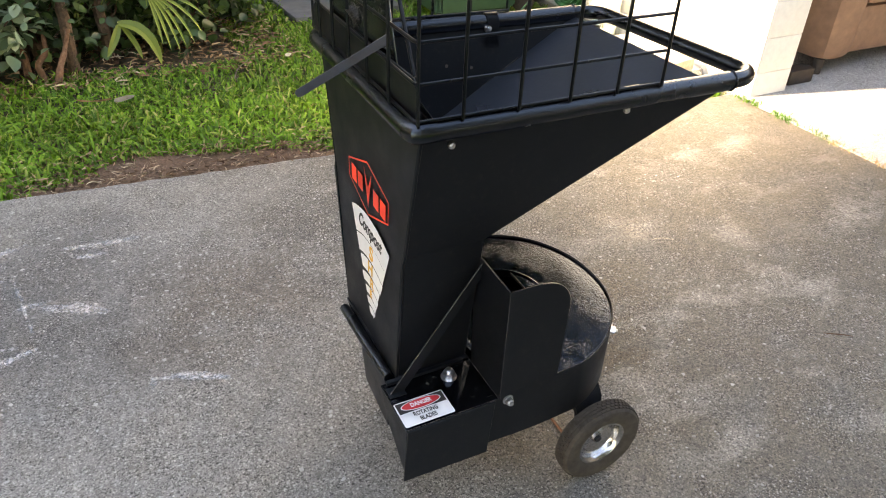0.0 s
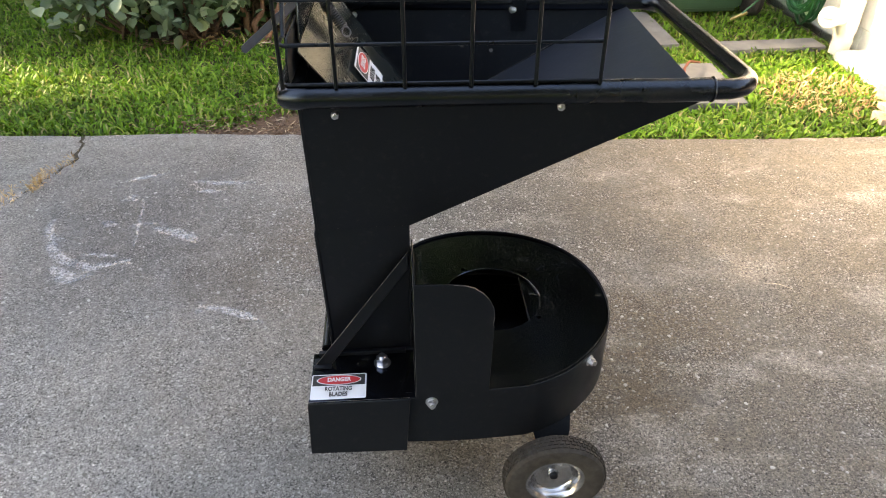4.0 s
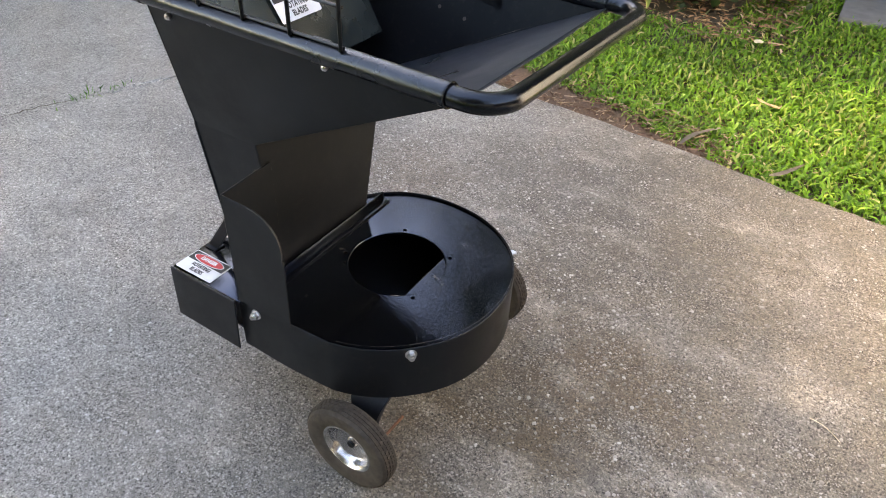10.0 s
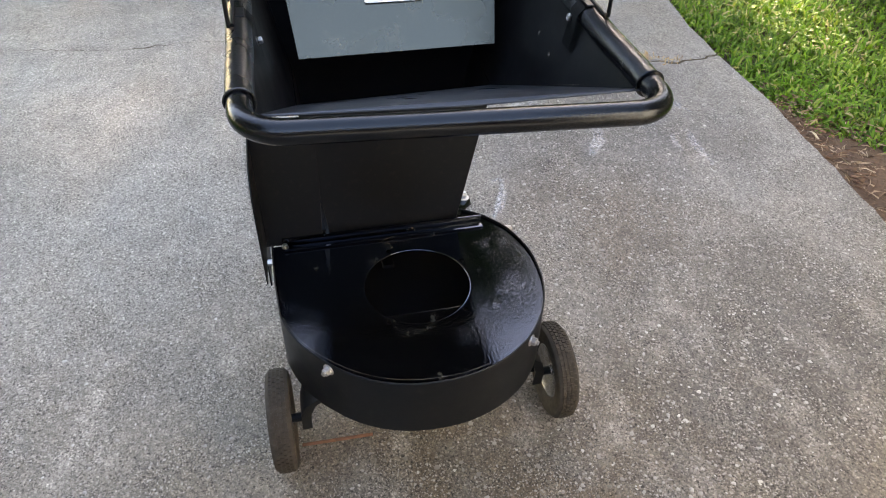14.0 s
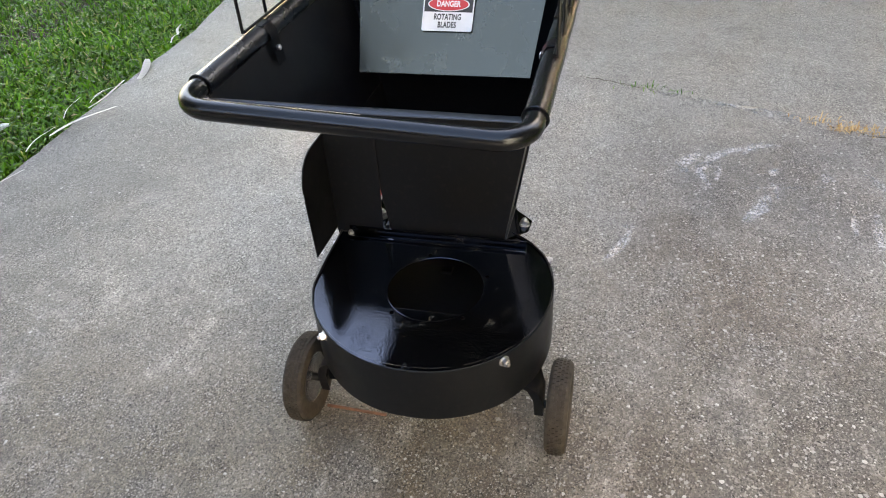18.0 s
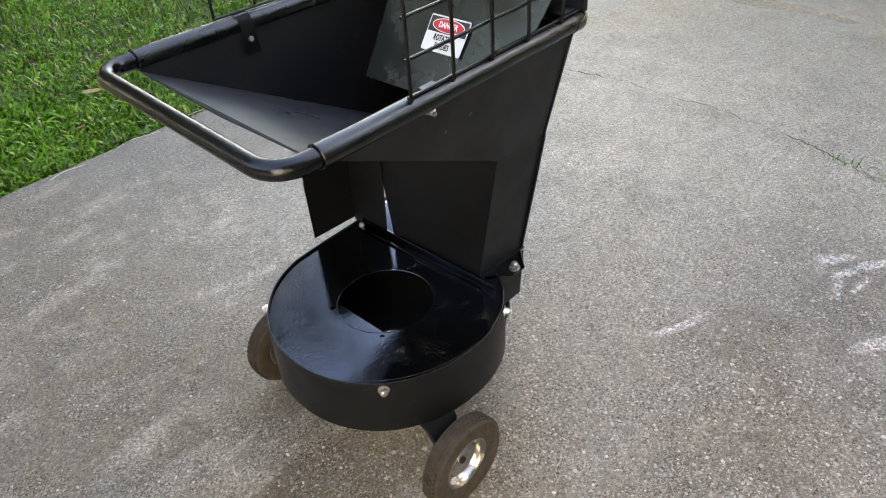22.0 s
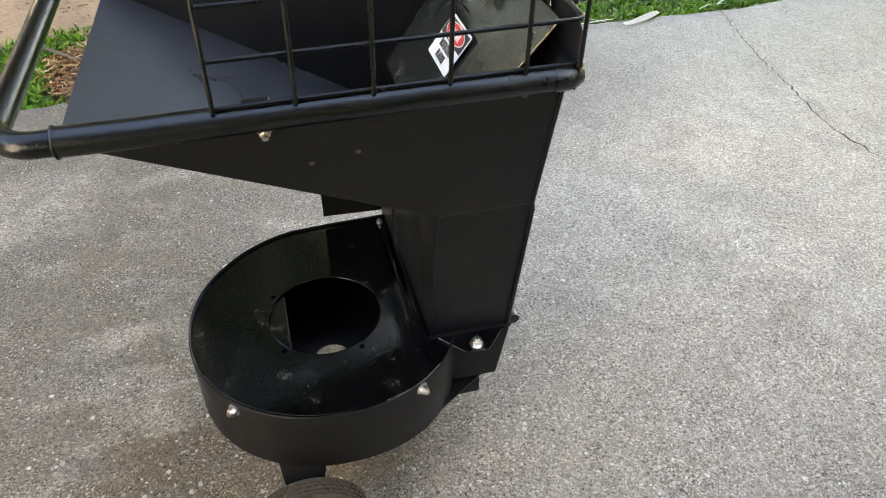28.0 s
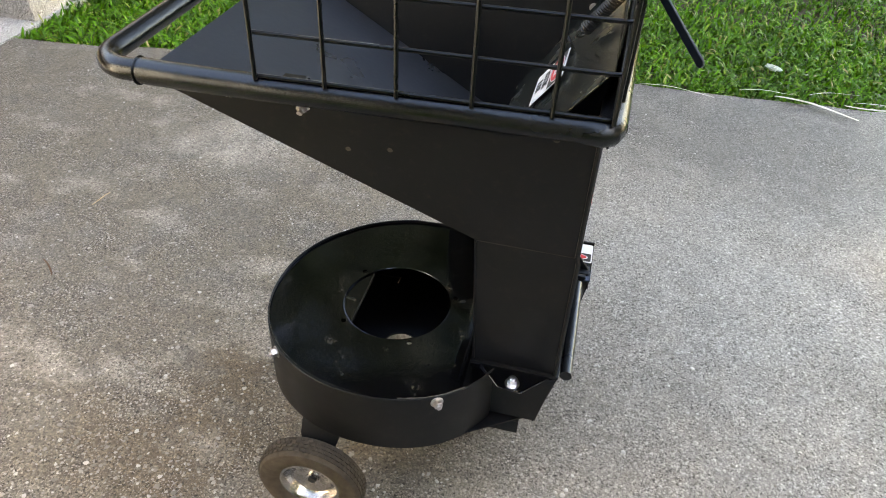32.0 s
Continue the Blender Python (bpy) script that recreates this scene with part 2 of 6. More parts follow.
    gap = voronoi(t, p, 150.0, "DISTANCE_TO_EDGE")
    base = mixc(t, base, ramp(t, chan(stone.outputs["Color"]), [(0.0, (0.72,)), (0.5, (1.0,)), (0.85, (1.16,)), (1.0, (1.55,))]), 0.8, "MULTIPLY")
    joint = ramp(t, gap.outputs["Distance"], [(0.02, (0.52,)), (0.13, (1.0,))])
    base = mixc(t, base, joint, math_("ADD", math_("MULTIPLY", worn, 0.55), 0.25), "MULTIPLY")
    pits = node(t, "TexNoise", Scale=150.0, Detail=2.5, Roughness=0.6, Distortion=0.9)
    t.links.new(p, pits.inputs["Vector"])
    skin = math_("SUBTRACT", pits.outputs[0], math_("MULTIPLY", worn, 0.045))
    open_ = ramp(t, skin, [(0.360, (0.0,)), (0.415, (1.0,))])
    base = mixc(t, base, ramp(t, open_, [(0.0, (0.22,)), (1.0, (1.0,))]), 1.0, "MULTIPLY")
    chips = ramp(t, noise_tex(t, p, 190.0, 2.0, 0.5), [(0.57, (0.0,)), (0.68, (0.75,))])
    base = mixc(t, base, tuple(min(1, c * 1.75) for c in tone), math_("MULTIPLY", chips, worn))
    pick = math_("GREATER_THAN", chan(peb.outputs["Color"]), 0.72)
    near_ = ramp(t, peb.outputs["Distance"], [(0.20, (1.0,)), (0.33, (0.0,))])
    bare = worn
    if stains_shade:
        bare = math_("MULTIPLY", worn, math_("ADD", math_("MULTIPLY", blot(0.3, 2.1, 2.1), 0.5), 0.55))
    base = mixc(t, base, (0.52, 0.50, 0.47), math_("MULTIPLY", math_("MULTIPLY", pick, near_), bare))
    base = mixc(t, base, ramp(t, sand, [(0.30, (0.66,)), (0.70, (1.36,))]), 0.8, "MULTIPLY")
    t.links.new(base, b.inputs["Base Color"])
    bump(t, b, mixc(t, mixc(t, open_, joint, 0.35), sand, 0.2), 0.9, 0.0040)
    return m


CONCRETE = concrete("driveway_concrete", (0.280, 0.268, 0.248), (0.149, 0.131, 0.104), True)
PALE_CONCRETE = concrete("pale_concrete", (0.50, 0.495, 0.48), (0.46, 0.45, 0.43))


def soil(name, a, b2, scale=30.0):
    m, t, b = mat(name, a, 0.95)
    p = coords(t)
    n1, n2 = noise_tex(t, p, scale, 8.0, 0.7), noise_tex(t, p, 2.5, 5.0)
    t.links.new(mixc(t, ramp(t, n1, [(0.3, a), (0.7, b2)]), ramp(t, n2, [(0.3, (0.7,)), (0.7, (1.25,))]), 0.8, "MULTIPLY"), b.inputs["Base Color"])
    bump(t, b, n1, 0.8, 0.012)
    return m


SOIL = soil("dark_soil", (0.035, 0.028, 0.018), (0.075, 0.058, 0.035))
SAND = soil("sandy_soil", (0.24, 0.155, 0.095), (0.40, 0.28, 0.19), 60.0)


def island(name, stops, rough=0.55, trans=0.0):
    """Colour that varies from blade to blade or leaf to leaf."""
    m, t, b = mat(name, stops[0][1], rough)
    g = t.nodes.new("ShaderNodeNewGeometry")
    col = ramp(t, g.outputs["Random Per Island"], stops)
    big = noise_tex(t, coords(t), 1.6, 4.0)
    col = mixc(t, col, ramp(t, big, [(0.3, (0.68,)), (0.7, (1.25,))]), 0.9, "MULTIPLY")
    t.links.new(col, b.inputs["Base Color"])
    if trans:
        b.inputs["Transmission Weight"].default_value = 0.0
        tr = t.nodes.new("ShaderNodeBsdfTranslucent")
        t.links.new(col, tr.inputs[0])
        mx = t.nodes.new("ShaderNodeMixShader")
        mx.inputs[0].default_value = trans
        t.links.new(b.outputs[0], mx.inputs[1])
        t.links.new(tr.outputs[0], mx.inputs[2])
        t.links.new(mx.outputs[0], t.nodes["Material Output"].inputs[0])
    return m


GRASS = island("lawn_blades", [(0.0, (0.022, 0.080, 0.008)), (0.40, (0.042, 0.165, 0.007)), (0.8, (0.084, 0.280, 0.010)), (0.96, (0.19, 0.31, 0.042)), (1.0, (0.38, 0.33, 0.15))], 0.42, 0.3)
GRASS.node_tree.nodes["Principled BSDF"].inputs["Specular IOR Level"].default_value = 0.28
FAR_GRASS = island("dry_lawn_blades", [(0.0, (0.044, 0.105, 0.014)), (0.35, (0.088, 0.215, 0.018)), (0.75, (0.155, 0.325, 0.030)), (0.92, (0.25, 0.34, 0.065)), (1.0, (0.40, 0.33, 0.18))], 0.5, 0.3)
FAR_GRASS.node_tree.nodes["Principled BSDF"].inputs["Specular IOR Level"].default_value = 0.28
LEAF = island("shrub_leaves", [(0.0, (0.02, 0.045, 0.012)), (0.6, (0.045, 0.10, 0.03)), (1.0, (0.10, 0.16, 0.05))], 0.4, 0.25)
DRY = island("dry_litter", [(0.0, (0.07, 0.035, 0.018)), (0.5, (0.19, 0.10, 0.05)), (0.85, (0.32, 0.20, 0.11)), (1.0, (0.46, 0.36, 0.24))], 0.8)
DRYWEED = island("dry_weed", [(0.0, (0.30, 0.17, 0.07)), (0.6, (0.50, 0.33, 0.15)), (1.0, (0.62, 0.48, 0.28))], 0.8)
GREY_DRY = island("grey_dry_leaf", [(0.0, (0.16, 0.135, 0.11)), (1.0, (0.28, 0.245, 0.205))], 0.7)
RUST = island("rust_mulch_leaves", [(0.0, (0.09, 0.04, 0.02)), (0.5, (0.26, 0.12, 0.05)), (0.85, (0.42, 0.23, 0.11)), (1.0, (0.55, 0.42, 0.28))], 0.75)
CLIPPINGS = island("dry_clippings", [(0.0, (0.09, 0.047, 0.028)), (0.6, (0.20, 0.12, 0.075)), (1.0, (0.42, 0.32, 0.22))], 0.8)
STRAW = island("pale_straw", [(0.0, (0.55, 0.47, 0.34)), (1.0, (0.78, 0.72, 0.60))], 0.8)
STEM = soil("red_brown_stem", (0.11, 0.052, 0.030), (0.26, 0.14, 0.085), 50.0)
BARK = soil("bark", (0.05, 0.033, 0.022), (0.16, 0.10, 0.065), 45.0)
PALM_STRIP = plain("bleached_palm_strip", (0.74, 0.71, 0.64), 0.7, 0, 0.001, 0.15, 90)
RENDER = plain("white_painted_block", (0.74, 0.74, 0.70), 0.85, 0, 0.004, 0.06, 25)
ROOFING = plain("grey_roof_lining", (0.30, 0.30, 0.29), 0.8, 0, 0.002, 0.1, 10)
SOFA = plain("brown_leather", (0.20, 0.115, 0.075), 0.55, 0, 0.002, 0.2, 14)
DARKWOOD = plain("dark_wood", (0.03, 0.022, 0.018), 0.5, 0, 0.001, 0.3, 20)
BIN = plain("green_plastic", (0.014, 0.055, 0.030), 0.45, 0, 0.0004, 0.1, 20)
HOSE = plain("green_hose", (0.01, 0.10, 0.035), 0.35, 0, 0, 0.2, 30)
PVC = plain("cream_pvc_pipe", (0.70, 0.69, 0.62), 0.4, 0, 0.0004, 0.06, 30)
BRICK = plain("weathered_paver", (0.42, 0.33, 0.26), 0.9, 0, 0.004, 0.25, 40)
BRASS = plain("old_brass", (0.45, 0.33, 0.15), 0.35, 1.0, 0, 0.2, 60)
SLATE = plain("garden_paver", (0.122, 0.127, 0.130), 0.8, 0, 0.003, 0.22, 9)


# ---- mesh helpers ----
def empty(name, place=(0, 0, 0)):
    ob = new(name)
    ob.location = place
    ob.empty_display_size = 0.1
    return ob


SHAPE = None        # how the hopper and all that hangs on it sit askew


def part(name, bm, material, parent=None, label="", smooth=True):
    """One mesh; the bmesh is in world metres."""
    if SHAPE is not None:
        for v in bm.verts:
            v.co = SHAPE(v.co)
    off, up = Vector((0, 0, 0)), parent
    while up is not None:
        off += Vector(up.location)
        up = up.parent
    if off.length > 0:
        bmesh.ops.translate(bm, verts=bm.verts[:], vec=-off)
    me = bpy.data.meshes.new(name)
    bm.to_mesh(me)
    bm.free()
    if smooth:
        me.polygons.foreach_set("use_smooth", [True] * len(me.polygons))
        me.set_sharp_from_angle(angle=radians(35))
    me.materials.append(material)
    ob = new(name, me)
    ob.parent = parent
    if label:
        ob["label"] = label
    return ob


def join(*bms):
    out = bmesh.new()
    for b in bms:
        me = bpy.data.meshes.new("tmp")
        b.to_mesh(me)
        b.free()
        out.from_mesh(me)
        bpy.data.meshes.remove(me)
    return out


def box(x0, x1, y0, y1, z0, z1, bevel=0.0, m=None):
    bm = bmesh.new()
    bmesh.ops.create_cube(bm, size=1.0, matrix=Matrix.LocRotScale(((x0 + x1) / 2, (y0 + y1) / 2, (z0 + z1) / 2), None, (x1 - x0, y1 - y0, z1 - z0)))
    if bevel:
        bmesh.ops.bevel(bm, geom=bm.edges[:], offset=bevel, segments=2, profile=0.6, affect="EDGES")
    if m is not None:
        bm.transform(m)
    return bm


def plate(points, thick, bevel=0.0008, side=-1):
    """A flat sheet from its outline, thickened along its normal."""
    bm = bmesh.new()
    f = bm.faces.new([bm.verts.new(p) for p in points])
    f.normal_update()
    n = f.normal.copy() * thick * side
    ext = bmesh.ops.extrude_face_region(bm, geom=[f])
    bmesh.ops.translate(bm, verts=[v for v in ext["geom"] if isinstance(v, bmesh.types.BMVert)], vec=n)
    bmesh.ops.recalc_face_normals(bm, faces=bm.faces[:])
    if bevel:
        bmesh.ops.bevel(bm, geom=bm.edges[:], offset=bevel, segments=1, affect="EDGES")
    return bm


def filled(outer, holes, z0, z1):
    """A horizontal plate with holes."""
    bm = bmesh.new()
    edges = []
    for loop in [outer, *holes]:
        vs = [bm.verts.new((x, y, z1)) for x, y in loop]
        edges += [bm.edges.new((a, b)) for a, b in zip(vs, vs[1:] + vs[:1])]
    res = bmesh.ops.triangle_fill(bm, use_beauty=True, use_dissolve=False, edges=edges)
    faces = [f for f in res["geom"] if isinstance(f, bmesh.types.BMFace)]
    ext = bmesh.ops.extrude_face_region(bm, geom=faces)
    bmesh.ops.translate(bm, verts=[v for v in ext["geom"] if isinstance(v, bmesh.types.BMVert)], vec=(0, 0, z0 - z1))
    bmesh.ops.recalc_face_normals(bm, faces=bm.faces[:])
    return bm


def circle(cx, cy, r, n=48):
    return [(cx + r * math.cos(2 * math.pi * i / n), cy + r * math.sin(2 * math.pi * i / n)) for i in range(n)]


def fillet(points, r, n=8, closed=False):
    """Rounds the corners of a path."""
    pts = [Vector(p) for p in points]
    out = []
    for i, p in enumerate(pts):
        if not closed and i in (0, len(pts) - 1):
            out.append(p)
            continue
        a, b = pts[i - 1], pts[(i + 1) % len(pts)]
        ua, ub = (a - p).normalized(), (b - p).normalized()
        ang = ua.angle(ub)
        d = r / math.tan(ang / 2)
        c = p + (ua + ub).normalized() * (r / math.sin(ang / 2))
        s, e = p + ua * d - c, p + ub * d - c
        full = s.angle(e)
        for k in range(n + 1):
            f = k / n
            out.append(c + (s * math.sin((1 - f) * full) + e * math.sin(f * full)) / math.sin(full))
    return out


def sweep(points, r, seg=12, closed=False, caps=True, radii=None):
    """A round bar along a path."""
    pts = [Vector(p) for p in points]
    bm = bmesh.new()
    rings, up = [], None
    n = len(pts)
    for i, p in enumerate(pts):
        d = (pts[(i + 1) % n] - pts[i - 1]) if closed else (pts[min(i + 1, n - 1)] - pts[max(i - 1, 0)])
        d.normalize()
        if up is None:
            up = d.orthogonal().normalized()
        up = (up - d * up.dot(d)).normalized()
        side = d.cross(up)
        rr = radii[i] if radii else r
        rings.append([bm.verts.new(p + (up * math.cos(2 * math.pi * k / seg) + side * math.sin(2 * math.pi * k / seg)) * rr) for k in range(seg)])
    for a, b in zip(rings, rings[1:] + ([rings[0]] if closed else [])):
        for k in range(seg):
            bm.faces.new((a[k], a[(k + 1) % seg], b[(k + 1) % seg], b[k]))
    if caps and not closed:
        bm.faces.new(rings[0][::-1])
        bm.faces.new(rings[-1])
    bmesh.ops.recalc_face_normals(bm, faces=bm.faces[:])
    return bm


def lathe(profile, place, axis, seg=32, ring=False):
    """A turned part: (radius, height) pairs about an axis."""
    q = Vector((0, 0, 1)).rotation_difference(Vector(axis)).to_matrix().to_4x4()
    m = Matrix.Translation(place) @ q
    bm = bmesh.new()
    rings = [[bm.verts.new(m @ Vector((r * math.cos(2 * math.pi * k / seg), r * math.sin(2 * math.pi * k / seg), h))) for k in range(seg)] for r, h in profile]
    for a, b in zip(rings, rings[1:]):
        for k in range(seg):
            bm.faces.new((a[k], a[(k + 1) % seg], b[(k + 1) % seg], b[k]))
    if ring:
        for k in range(seg):
            bm.faces.new((rings[-1][k], rings[-1][(k + 1) % seg], rings[0][(k + 1) % seg], rings[0][k]))
    else:
        bm.faces.new(rings[0])
        bm.faces.new(rings[-1])
    bmesh.ops.recalc_face_normals(bm, faces=bm.faces[:])
    return bm


def sheet(points, thick=0.0005):
    return plate(points, thick, bevel=0, side=1)


def lettering(text, size, frame_m, stretch=1.0, shear=0.0, spacing=1.0):
    """A text as a thin mesh in the plane of frame_m, centred."""
    cu = bpy.data.curves.new("text", "FONT")
    cu.body, cu.size, cu.align_x, cu.align_y, cu.shear, cu.space_character = text, size, "CENTER", "CENTER", shear, spacing
    cu.extrude, cu.offset = 0.0002, size * 0.030
    ob = bpy.data.objects.new("text", cu)
    scene.collection.objects.link(ob)
    me = bpy.data.meshes.new_from_object(ob.evaluated_get(bpy.context.evaluated_depsgraph_get()))
    bm = bmesh.new()
    bm.from_mesh(me)
    bm.transform(frame_m @ Matrix.Diagonal((stretch, 1, 1, 1)))
    bpy.data.objects.remove(ob)
    bpy.data.curves.remove(cu)
    bpy.data.meshes.remove(me)
    return bm


def frame_of(origin, right, up):
    r, u = Vector(right).normalized(), Vector(up).normalized()
    n = r.cross(u).normalized()
    u = n.cross(r)
    m = Matrix((r, u, n)).transposed().to_4x4()
    return Matrix.Translation(origin) @ m


def flat(m, outline, lift):
    return plate([m @ Vector((x, y, lift)) for x, y in outline], 0.0003, bevel=0)


def rounded(w, h, r, n=5):
    out = []
    for cx, cy, a0 in ((w / 2 - r, h / 2 - r, 0), (-w / 2 + r, h / 2 - r, 90), (-w / 2 + r, -h / 2 + r, 180), (w / 2 - r, -h / 2 + r, 270)):
        for k in range(n + 1):
            a = radians(a0 + 90 * k / n)
            out.append((cx + r * math.cos(a), cy + r * math.sin(a)))
    return out


# ---- ground: one sheet of soil to the horizon, concrete slabs over it ----
def wavy(points, step, amp, seed):
    """A line of plan points, broken up finely, wandering a little."""
    rnd = random.Random(seed)
    out = []
    for (x0, y0), (x1, y1) in zip(points, points[1:]):
        n = max(1, int(math.hypot(x1 - x0, y1 - y0) / step))
        for i in range(n):
            f = i / n
            out.append((x0 + (x1 - x0) * f + rnd.uniform(-amp, amp), y0 + (y1 - y0) * f + rnd.uniform(-amp, amp)))
    out.append(points[-1])
    return out


FAR = [(-14.0, 3.9), (-2.96, 3.13), (-1.74, 3.06), (-1.2, 2.985), (-0.44, 2.95), (0.05, 2.91), (0.5, 2.865), (1.1, 2.825), (1.6, 2.755), (2.2, 2.712), (3.285, 2.68)]
NEAR = [(3.285, -0.52), (2.86, -0.57), (2.56, -0.65), (1.77, -0.75), (1.55, -0.83), (1.18, -0.98), (0.68, -1.0), (0.3, -1.015), (-0.06, -1.02), (-0.86, -1.085), (-1.5, -1.10), (-1.84, -1.12), (-2.44, -1.22), (-14.0, -2.4)]
JOINT = [(-0.86, 2.965), (-0.82, 2.72), (-0.87, 2.58), (-0.94, 2.42), (-1.06, 2.13), (-1.17, 1.80), (-1.24, 1.65), (-1.33, 1.45), (-1.37, 1.22), (-1.42, 1.0), (-1.42, 0.72), (-1.46, 0.48), (-1.42, 0.25), (-1.44, 0.03), (-1.50, -0.26), (-1.56, -0.61), (-1.70, -1.11)]
crack = wavy(JOINT, 0.03, 0.010, 4)
width = [0.0038 + 0.0070 * max(0.0, noise.noise(Vector((p[0] * 5, p[1] * 5, 2)))) + (0.004 if p[1] > 2.45 else 0) for p in crack]
main_edge = [(x + w, y) for (x, y), w in zip(crack, width)]
west_edge = [(x - w, y) for (x, y), w in zip(crack, width)]
far_main = wavy([p for p in FAR if p[0] > -0.8], 0.06, 0.006, 5)
near_main = wavy([p for p in NEAR if p[0] > -1.6], 0.06, 0.006, 6)
far_west = wavy([p for p in FAR if p[0] < -1.0] + [west_edge[0]], 0.15, 0.006, 7)
near_west = wavy([west_edge[-1]] + [p for p in NEAR if p[0] < -1.8], 0.15, 0.006, 8)

bm = bmesh.new()
bmesh.ops.create_grid(bm, x_segments=2, y_segments=2, size=400, matrix=Matrix.Translation((0, 0, -0.045)))
tagged(part("ground", bm, SOIL, None, "dark soil under the lawns", False), category="ground", kind="structure")
slab_main = main_edge + near_main[::-1] + far_main[::-1]
tagged(part("driveway", filled(slab_main, [], -0.09, 0.0), CONCRETE, None, "worn grey exposed-aggregate concrete driveway slab with brown staining and painted-in shade", False), category="driveway", kind="structure")
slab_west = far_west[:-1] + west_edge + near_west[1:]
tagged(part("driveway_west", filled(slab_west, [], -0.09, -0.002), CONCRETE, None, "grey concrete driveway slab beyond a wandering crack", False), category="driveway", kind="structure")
tagged(part("carport_floor", filled([(3.295, -6), (9.5, -6), (9.5, 8), (3.345, 8), (3.345, 2.9), (3.295, 2.7)], [], -0.09, 0.004), PALE_CONCRETE, None, "pale concrete floor slab of the carport", False), category="floor", kind="structure")

# dark soil-coloured strip laid in the crack to stand for its shade
bm = bmesh.new()
rows = [(bm.verts.new((a[0] - 0.004, a[1], -0.0026)), bm.verts.new((b[0] + 0.004, b[1], -0.0026))) for a, b in zip(west_edge, main_edge)]
for a, b in zip(rows, rows[1:]):
    bm.faces.new((a[0], a[1], b[1], b[0]))
tagged(part("crack_dark_strip", bm, SOIL, None, "dark strip in the slab joint standing for its shade", False), category="soil", kind="structure")

# ---- the compost shredder ----
YC = 1.165
shredder = empty("compost_shredder", (0.80, YC, 0.0))
tagged(shredder, "black steel compost shredder with wire basket on two small wheels", "garden shredder")


def my(p):
    """Mirrored to the other side of the machine."""
    return (p[0], 2 * YC - p[1], p[2])


def side_y(z):
    """The leaning hopper side at a height, on the near side."""
    return 0.948 - (z - 0.752) * 0.19 if z > 0.752 else 0.948 + (0.752 - z) * 0.13


def far_y(z):
    """The same on the far side, which leans in more below the seam."""
    return 2 * YC - side_y(z) if z > 0.752 else 2 * YC - 0.948 - (0.752 - z) * 0.2157


def askew(p):
    """The hopper leans and widens a little, and stands a trifle turned on the deck."""
    f = (p.y - 0.893) / 0.544
    w = max(0.0, min(1.1, (p.z - 0.395) / 0.597))
    low, seam, top = (0.0, -0.008), (0.007 - 0.017 * f, -0.014 + 0.013 * f), (-0.003 + 0.015 * f, 0.0045 - 0.008 * f * max(0.0, min(1.0, (p.x - 0.5) / 0.5)))
    k = max(0.0, min(1.0, (p.z - 0.395) / 0.357)) if p.z < 0.752 else min(1.0, (p.z - 0.752) / 0.24)
    a, b = (low, seam) if p.z < 0.752 else (seam, top)
    back = -0.007 * (1 - f) * max(0.0, min(1.0, (1.0 - p.z) / 0.25)) if p.x < 0.5 else 0.0
    return Vector((p.x + back + w * (0.015 * (p.x - 0.703) + f * (0.009 + 0.0035 * max(0.0, min(1.0, (p.x - 0.46) / 0.06)))), p.y + a[0] + (b[0] - a[0]) * k, p.z + a[1] + (b[1] - a[1]) * k))


SHAPE = askew
T = 0.003
up_side = [(0.464, 1.022), (1.130, 1.022), (1.130, 1.003), (0.630, 0.752), (0.464, 0.752)]
lo_side = [(0.464, 0.757), (0.630, 0.757), (0.626, 0.395), (0.458, 0.395)]
for k in (0, 1):
    f = (lambda p: p) if k == 0 else my
    part("hopper_side", plate([f((x, side_y(z), z)) for x, z in up_side], T, 0.0006, -1), STEEL, shredder, "black hopper side sheet")
    part("chute_side", plate([(x, side_y(z) + 0.0022 if k == 0 else far_y(z) - 0.0022, z) for x, z in lo_side], T, 0.0006), STEEL, shredder, "black chute side sheet below a welded seam")
    weld = [f((x, side_y(0.752) - 0.0004, 0.752)) for x in np.linspace(0.466, 0.628, 12).tolist()]
    part("weld_seam", sweep(weld, 0.0007, 5), SEAM, shredder, "thin bare seam line")
part("hopper_back", plate([(0.462, side_y(1.02), 1.022), (0.462, 2 * YC - side_y(1.02), 1.022), (0.462, 2 * YC - 0.948, 0.752), (0.457, far_y(0.395), 0.395), (0.457, side_y(0.395), 0.395), (0.462, 0.948, 0.752)], T, 0.0006, -1), STEEL, shredder, "flat black back sheet of the hopper")
part("chute_front", plate([(0.6295, 0.9475, 0.752), (0.6295, 2 * YC - 0.9475, 0.752), (0.6265, far_y(0.395), 0.395), (0.6265, side_y(0.395), 0.395)], T, 0.0006), STEEL, shredder, "black front sheet of the chute")
for yy in (side_y, far_y):
    part("corner_weld", sweep([(0.4645, yy(z), z) for z in (1.015, 0.88, 0.754)] + [(0.461, yy(z), z) for z in (0.740, 0.57, 0.400)], 0.0042, 6), STEEL, shredder)
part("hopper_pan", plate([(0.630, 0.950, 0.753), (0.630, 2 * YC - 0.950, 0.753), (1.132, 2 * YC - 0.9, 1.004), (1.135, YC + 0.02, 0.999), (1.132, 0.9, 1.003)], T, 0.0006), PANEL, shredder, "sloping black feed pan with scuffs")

# rim: sheet rolled round a tube, the bare tube leaving it as the handle
ZT, YT = 1.032, 0.886


